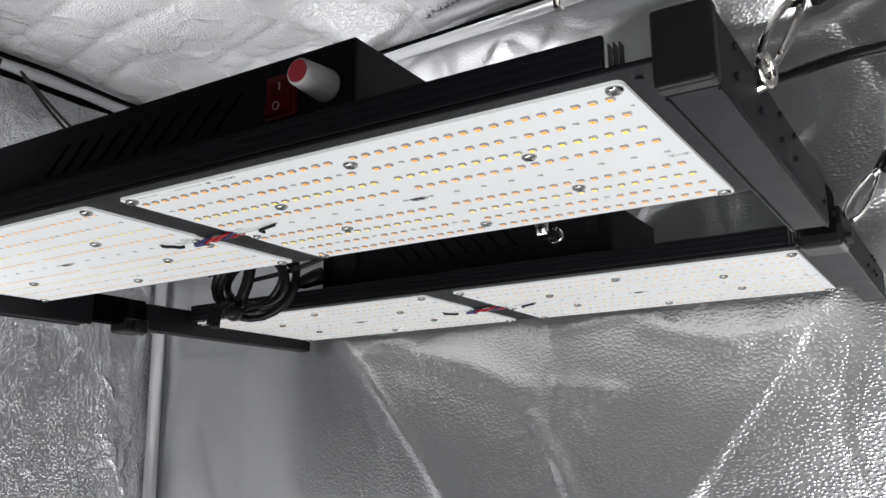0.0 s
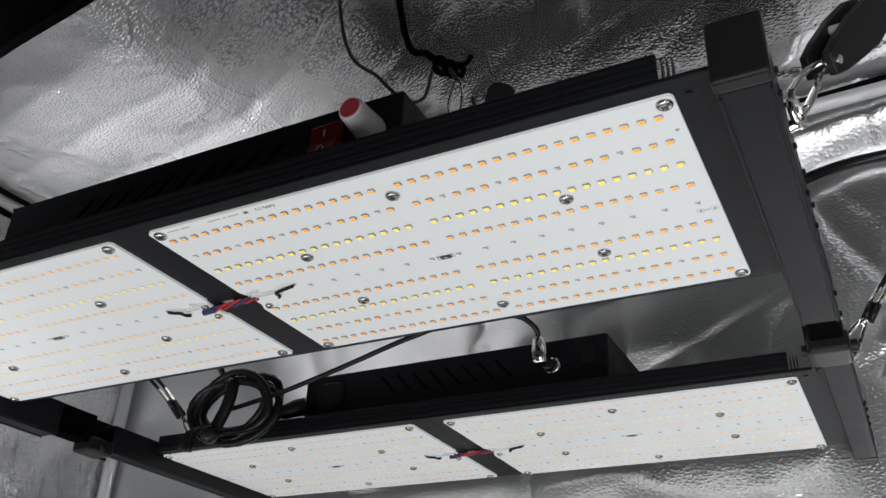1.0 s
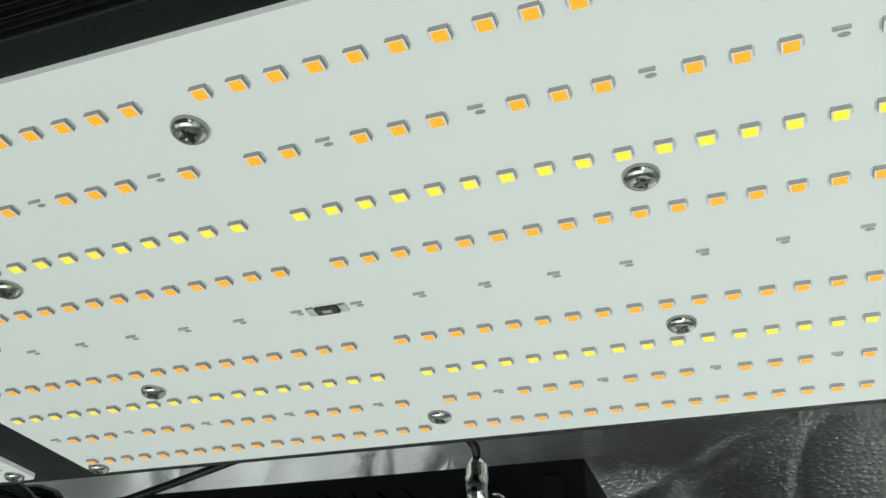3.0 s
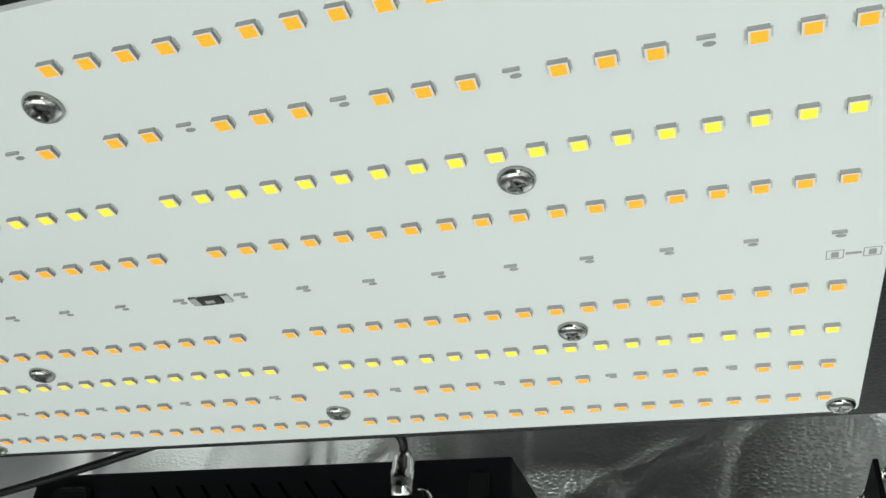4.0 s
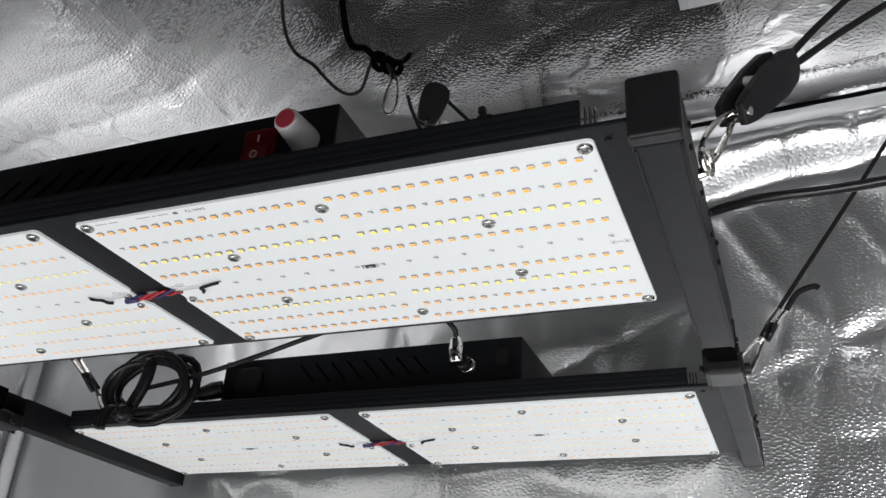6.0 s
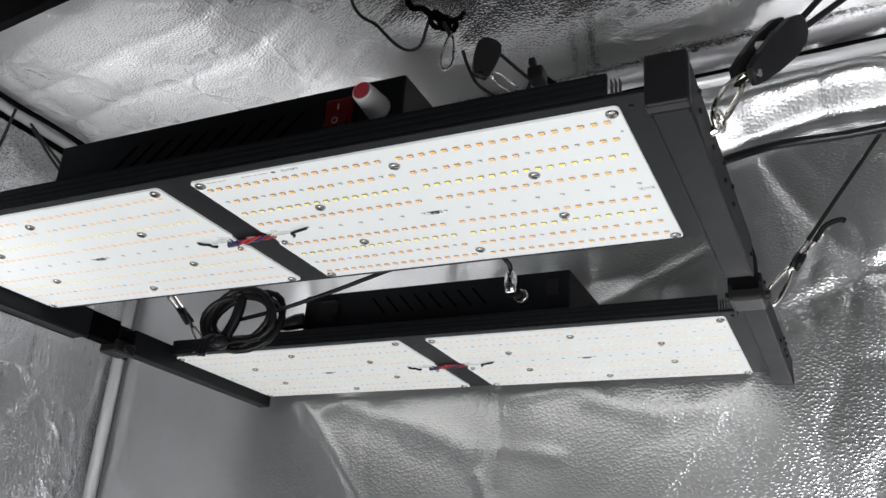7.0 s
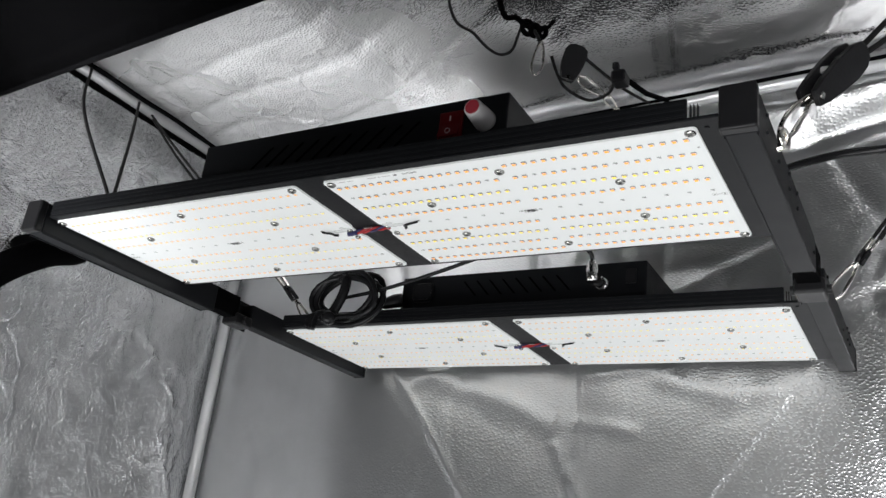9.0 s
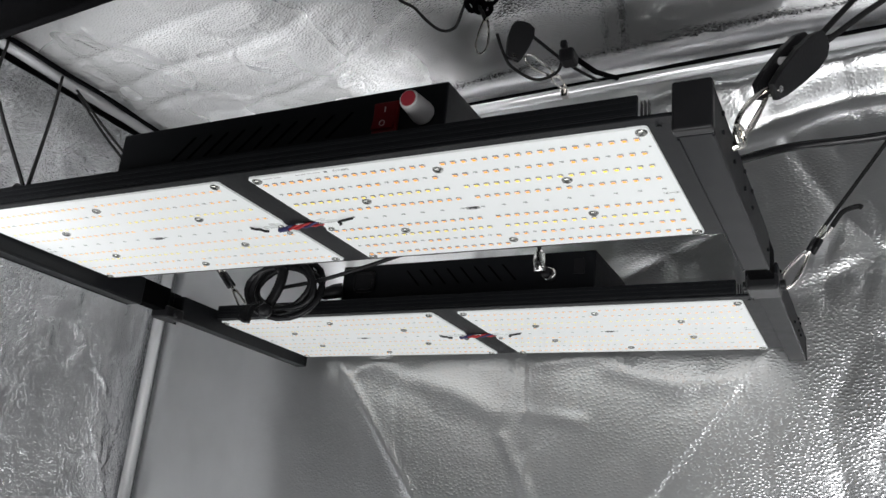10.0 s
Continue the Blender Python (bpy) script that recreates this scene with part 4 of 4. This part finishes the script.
# near left hanger
carabiner((-0.3485, 0.050, 1.618), (-0.364, 0.070, 1.643), 0.006, 0.0015, (0, 1, -0.5), "bright steel snap hook on the lamp's eye bolt")
ratchet((-0.362, 0.068, 1.640), (-0.384, 0.093, 1.674), (-0.7, -0.7, 0.1), 0.0085, "black nylon rope ratchet between snap hook and rope")
rope([(-0.383, 0.092, 1.673), (-0.520, 0.120, 1.830), (-0.660, 0.205, 1.970), (-0.686, 0.218, 1.990)], 0.0021, "slack black rope looped over the tent's side pole")
rope([(-0.382, 0.094, 1.673), (-0.55, 0.220, 1.85), (-0.686, 0.318, 1.988)], 0.0021, "taut black rope to the tent's side pole")
# far left hanger
carabiner((-0.3475, 0.448, 1.618), (-0.387, 0.43, 1.674), 0.0075, 0.0016, (1, 0.2, 0), "bright steel snap hook on the lamp's far eye bolt")
doubled_end((((-0.391, 0.43, 1.673), (-0.411, 0.43, 1.694), (-0.43, 0.43, 1.711)), ((-0.384, 0.43, 1.675), (-0.403, 0.43, 1.694), (-0.42, 0.43, 1.711))), "bright crimped ferrule on the doubled rope")
rope([(-0.43, 0.43, 1.711), (-0.60, 0.372, 1.877), (-0.684, 0.35, 1.972)], 0.0021, "black braided rope to the side pole, far end")
rope([(-0.42, 0.43, 1.711), (-0.592, 0.372, 1.880), (-0.684, 0.345, 1.978)], 0.0021, "black braided rope to the side pole, far end")

# ---- cords ----
rope([(0.29, 0.22, 1.678), (0.34, 0.2, 1.6765), (0.40, 0.2, 1.677), (0.50, 0.2, 1.685), (0.64, 0.2, 1.70)], 0.0035, "black power cord crossing behind the lamp's rail", 8, M_RUBBER, "cord", "power_cord")
rope([(0.0853, 0.344, 1.661), (0.084, 0.338, 1.669), (0.072, 0.325, 1.676), (0.035, 0.312, 1.675), (-0.02, 0.305, 1.662), (-0.09, 0.305, 1.644), (-0.16, 0.315, 1.634), (-0.235, 0.34, 1.636)], 0.0024, "thin black dimmer cord from the steel plug", 8, M_RUBBER, "cord", "dimmer_cord")
coil = []
for k in range(90):
    a = k / 90 * math.tau * 4.2
    coil.append((-0.240 + (0.044 + 0.006 * math.sin(a * 0.63)) * math.cos(a) + 0.006 * math.sin(a * 0.31), 0.358 + 0.010 * math.sin(a * 0.47 + 1), 1.648 + (0.028 + 0.006 * math.cos(a * 0.8)) * math.sin(a) + 0.003 * math.cos(a * 0.4)))
t = thing("coiled_cord", (-0.24, 0.358, 1.62), "coiled black mains cord tied in a bundle beside the driver", "cord")
part("coil", tube(coil, 0.0036, 8), M_RUBBER, t, "loops of glossy black cord", True)
part("tie", tube(smooth_path([(-0.250, 0.352, 1.672), (-0.236, 0.345, 1.665), (-0.238, 0.344, 1.645), (-0.250, 0.346, 1.625), (-0.262, 0.352, 1.617)], 6), 0.006, 8), M_RUBBER, t, "band of cord wrapped round the coil", True)
for top, low in (((-0.262, 0.348, 1.626), (-0.279, 0.336, 1.606)), ((-0.259, 0.346, 1.628), (-0.272, 0.334, 1.603)), ((-0.256, 0.345, 1.626), (-0.265, 0.333, 1.602))):
    mid = ((top[0] + low[0]) / 2 - 0.004, (top[1] + low[1]) / 2 - 0.003, (top[2] + low[2]) / 2 + 0.005)
    part("tail", tube(smooth_path([top, mid, low], 6), 0.0031, 8), M_RUBBER, t, "hanging cord end", True)
part("plug", tube([(-0.252, 0.344, 1.619), (-0.250, 0.341, 1.618), (-0.246, 0.336, 1.616), (-0.241, 0.331, 1.615), (-0.239, 0.329, 1.6145)], 0.0088, 16, taper=[0.55, 0.85, 1.0, 0.9, 0.5]), M_RUBBER, t, "rounded moulded plug", True)
for ob in t.children:  # the bundle hangs forward into the gap between the two trays
    ob.location += Vector((0.030, -0.040, -0.020))
part("lead", tube(smooth_path([(-0.21, 0.352, 1.628), (-0.19, 0.350, 1.625), (-0.178, 0.350, 1.629), (-0.160, 0.356, 1.634)], 6), 0.0036, 8), M_RUBBER, t, "cord leading to the driver", True)
part("plug", tube([(-0.182, 0.350, 1.627), (-0.178, 0.350, 1.629), (-0.166, 0.353, 1.633), (-0.158, 0.357, 1.635)], 0.0085, 12, taper=[0.5, 0.8, 1, 1]), M_PLASTIC, t, "moulded black plug", True)
rope([(-0.252, 0.30, 1.69), (-0.255, 0.33, 1.685), (-0.252, 0.345, 1.67)], 0.003, "black cord end above the coil", 6, M_RUBBER, "cord", "cord_end")

# ---- clutter under the ceiling ----
tagged(part("strap", tube(smooth_path([(-0.01, 0.18, 2.16), (0.0, 0.23, 1.945), (0.007, 0.266, 1.938), (0.017, 0.287, 1.935)], 8), 0.0034, 8), M_FABRIC, None, "", True), "black strap hanging from the ceiling", "strap")
rope([(-0.053, 0.16, 2.16), (-0.051, 0.205, 1.940), (-0.051, 0.272, 1.934), (-0.043, 0.313, 1.932), (-0.024, 0.316, 1.932), (-0.002, 0.290, 1.934), (0.010, 0.275, 1.94)], 0.0018, "slack loop of thin black cord below the ceiling")
knot = thing("strap_knot", (0.02, 0.288, 1.935), "knotted end of the black ceiling strap", "strap")
for k in range(3):
    part("turn", tube(ring_points((0.012 + 0.008 * k, 0.284 + 0.004 * k, 1.936 - 0.003 * k), 0.0075 - 0.001 * k, (0.4, 1, 0.2 * k), (0.3, -0.2, 1), 18), 0.0032, 7, None, True), M_FABRIC, knot, "", True)
part("tail", tube(smooth_path([(0.02, 0.285, 1.935), (0.034, 0.292, 1.937), (0.044, 0.286, 1.939)], 5), 0.0026, 7), M_FABRIC, knot, "", True)
carabiner((0.0285, 0.283, 1.868), (0.032, 0.283, 1.913), 0.0085, 0.0014, (1, 0.1, 0), "bright steel snap hook hanging from a black strap")
rope([(0.030, 0.283, 1.912), (0.024, 0.285, 1.925), (0.018, 0.287, 1.934)], 0.0022, "short black tie holding the snap hook", 5)
ratchet((0.044, 0.334, 1.888), (0.060, 0.326, 1.926), (0.35, -0.75, -0.55), 0.010, "black nylon ratchet hanging under the ceiling", 0.6)
rope([(0.058, 0.330, 1.921), (0.068, 0.45, 1.945), (0.075, 0.552, 1.977)], 0.002, "short black rope from ratchet to tent pole", 5)
carabiner((0.052, 0.350, 1.899), (0.072, 0.402, 1.899), 0.0075, 0.0015, (0.3, -0.1, 1), "bright steel snap hook linked to the hanging ratchet")
carabiner((0.068, 0.395, 1.899), (0.074, 0.430, 1.898), 0.006, 0.0014, (0.6, 0.1, 1), "small bright steel snap hook")
rope([(0.036, 0.305, 1.905), (0.036, 0.322, 1.894), (0.036, 0.352, 1.890), (0.052, 0.386, 1.890), (0.076, 0.388, 1.896), (0.085, 0.385, 1.91)], 0.0019, "loop of black cord under the ceiling")
fit_ob = thing("strap_buckle", (0.09, 0.385, 1.92), "black plastic strap buckle hanging under the ceiling", "buckle")
part("frame", box((0.083, 0.372, 1.902), (0.101, 0.394, 1.918), 0.003), M_PLASTIC, fit_ob)
part("prong", box((0.086, 0.368, 1.917), (0.094, 0.377, 1.926), 0.002), M_PLASTIC, fit_ob)
part("webbing", tube([(0.093, 0.385, 1.915), (0.097, 0.47, 1.940), (0.10, 0.552, 1.977)], 0.0035, 8), M_FABRIC, fit_ob, "black webbing")
tagged(part("hanger_tab", box((0.068, 0.427, 1.888), (0.076, 0.437, 1.899), 0.001), M_NICKEL), "small bright metal tab on the hook", "fitting")
tagged(part("vent_hose", tube(smooth_path([(-0.74, 0.05, 1.30), (-0.62, 0.02, 1.42), (-0.54, 0.02, 1.50), (-0.51, 0.06, 1.582), (-0.50, 0.110, 1.628), (-0.52, 0.165, 1.655), (-0.58, 0.20, 1.685), (-0.74, 0.22, 1.70)], 8), 0.0175, 16), M_FABRIC, None, "", True), "thick black hose arching beside the lamp", "hose")
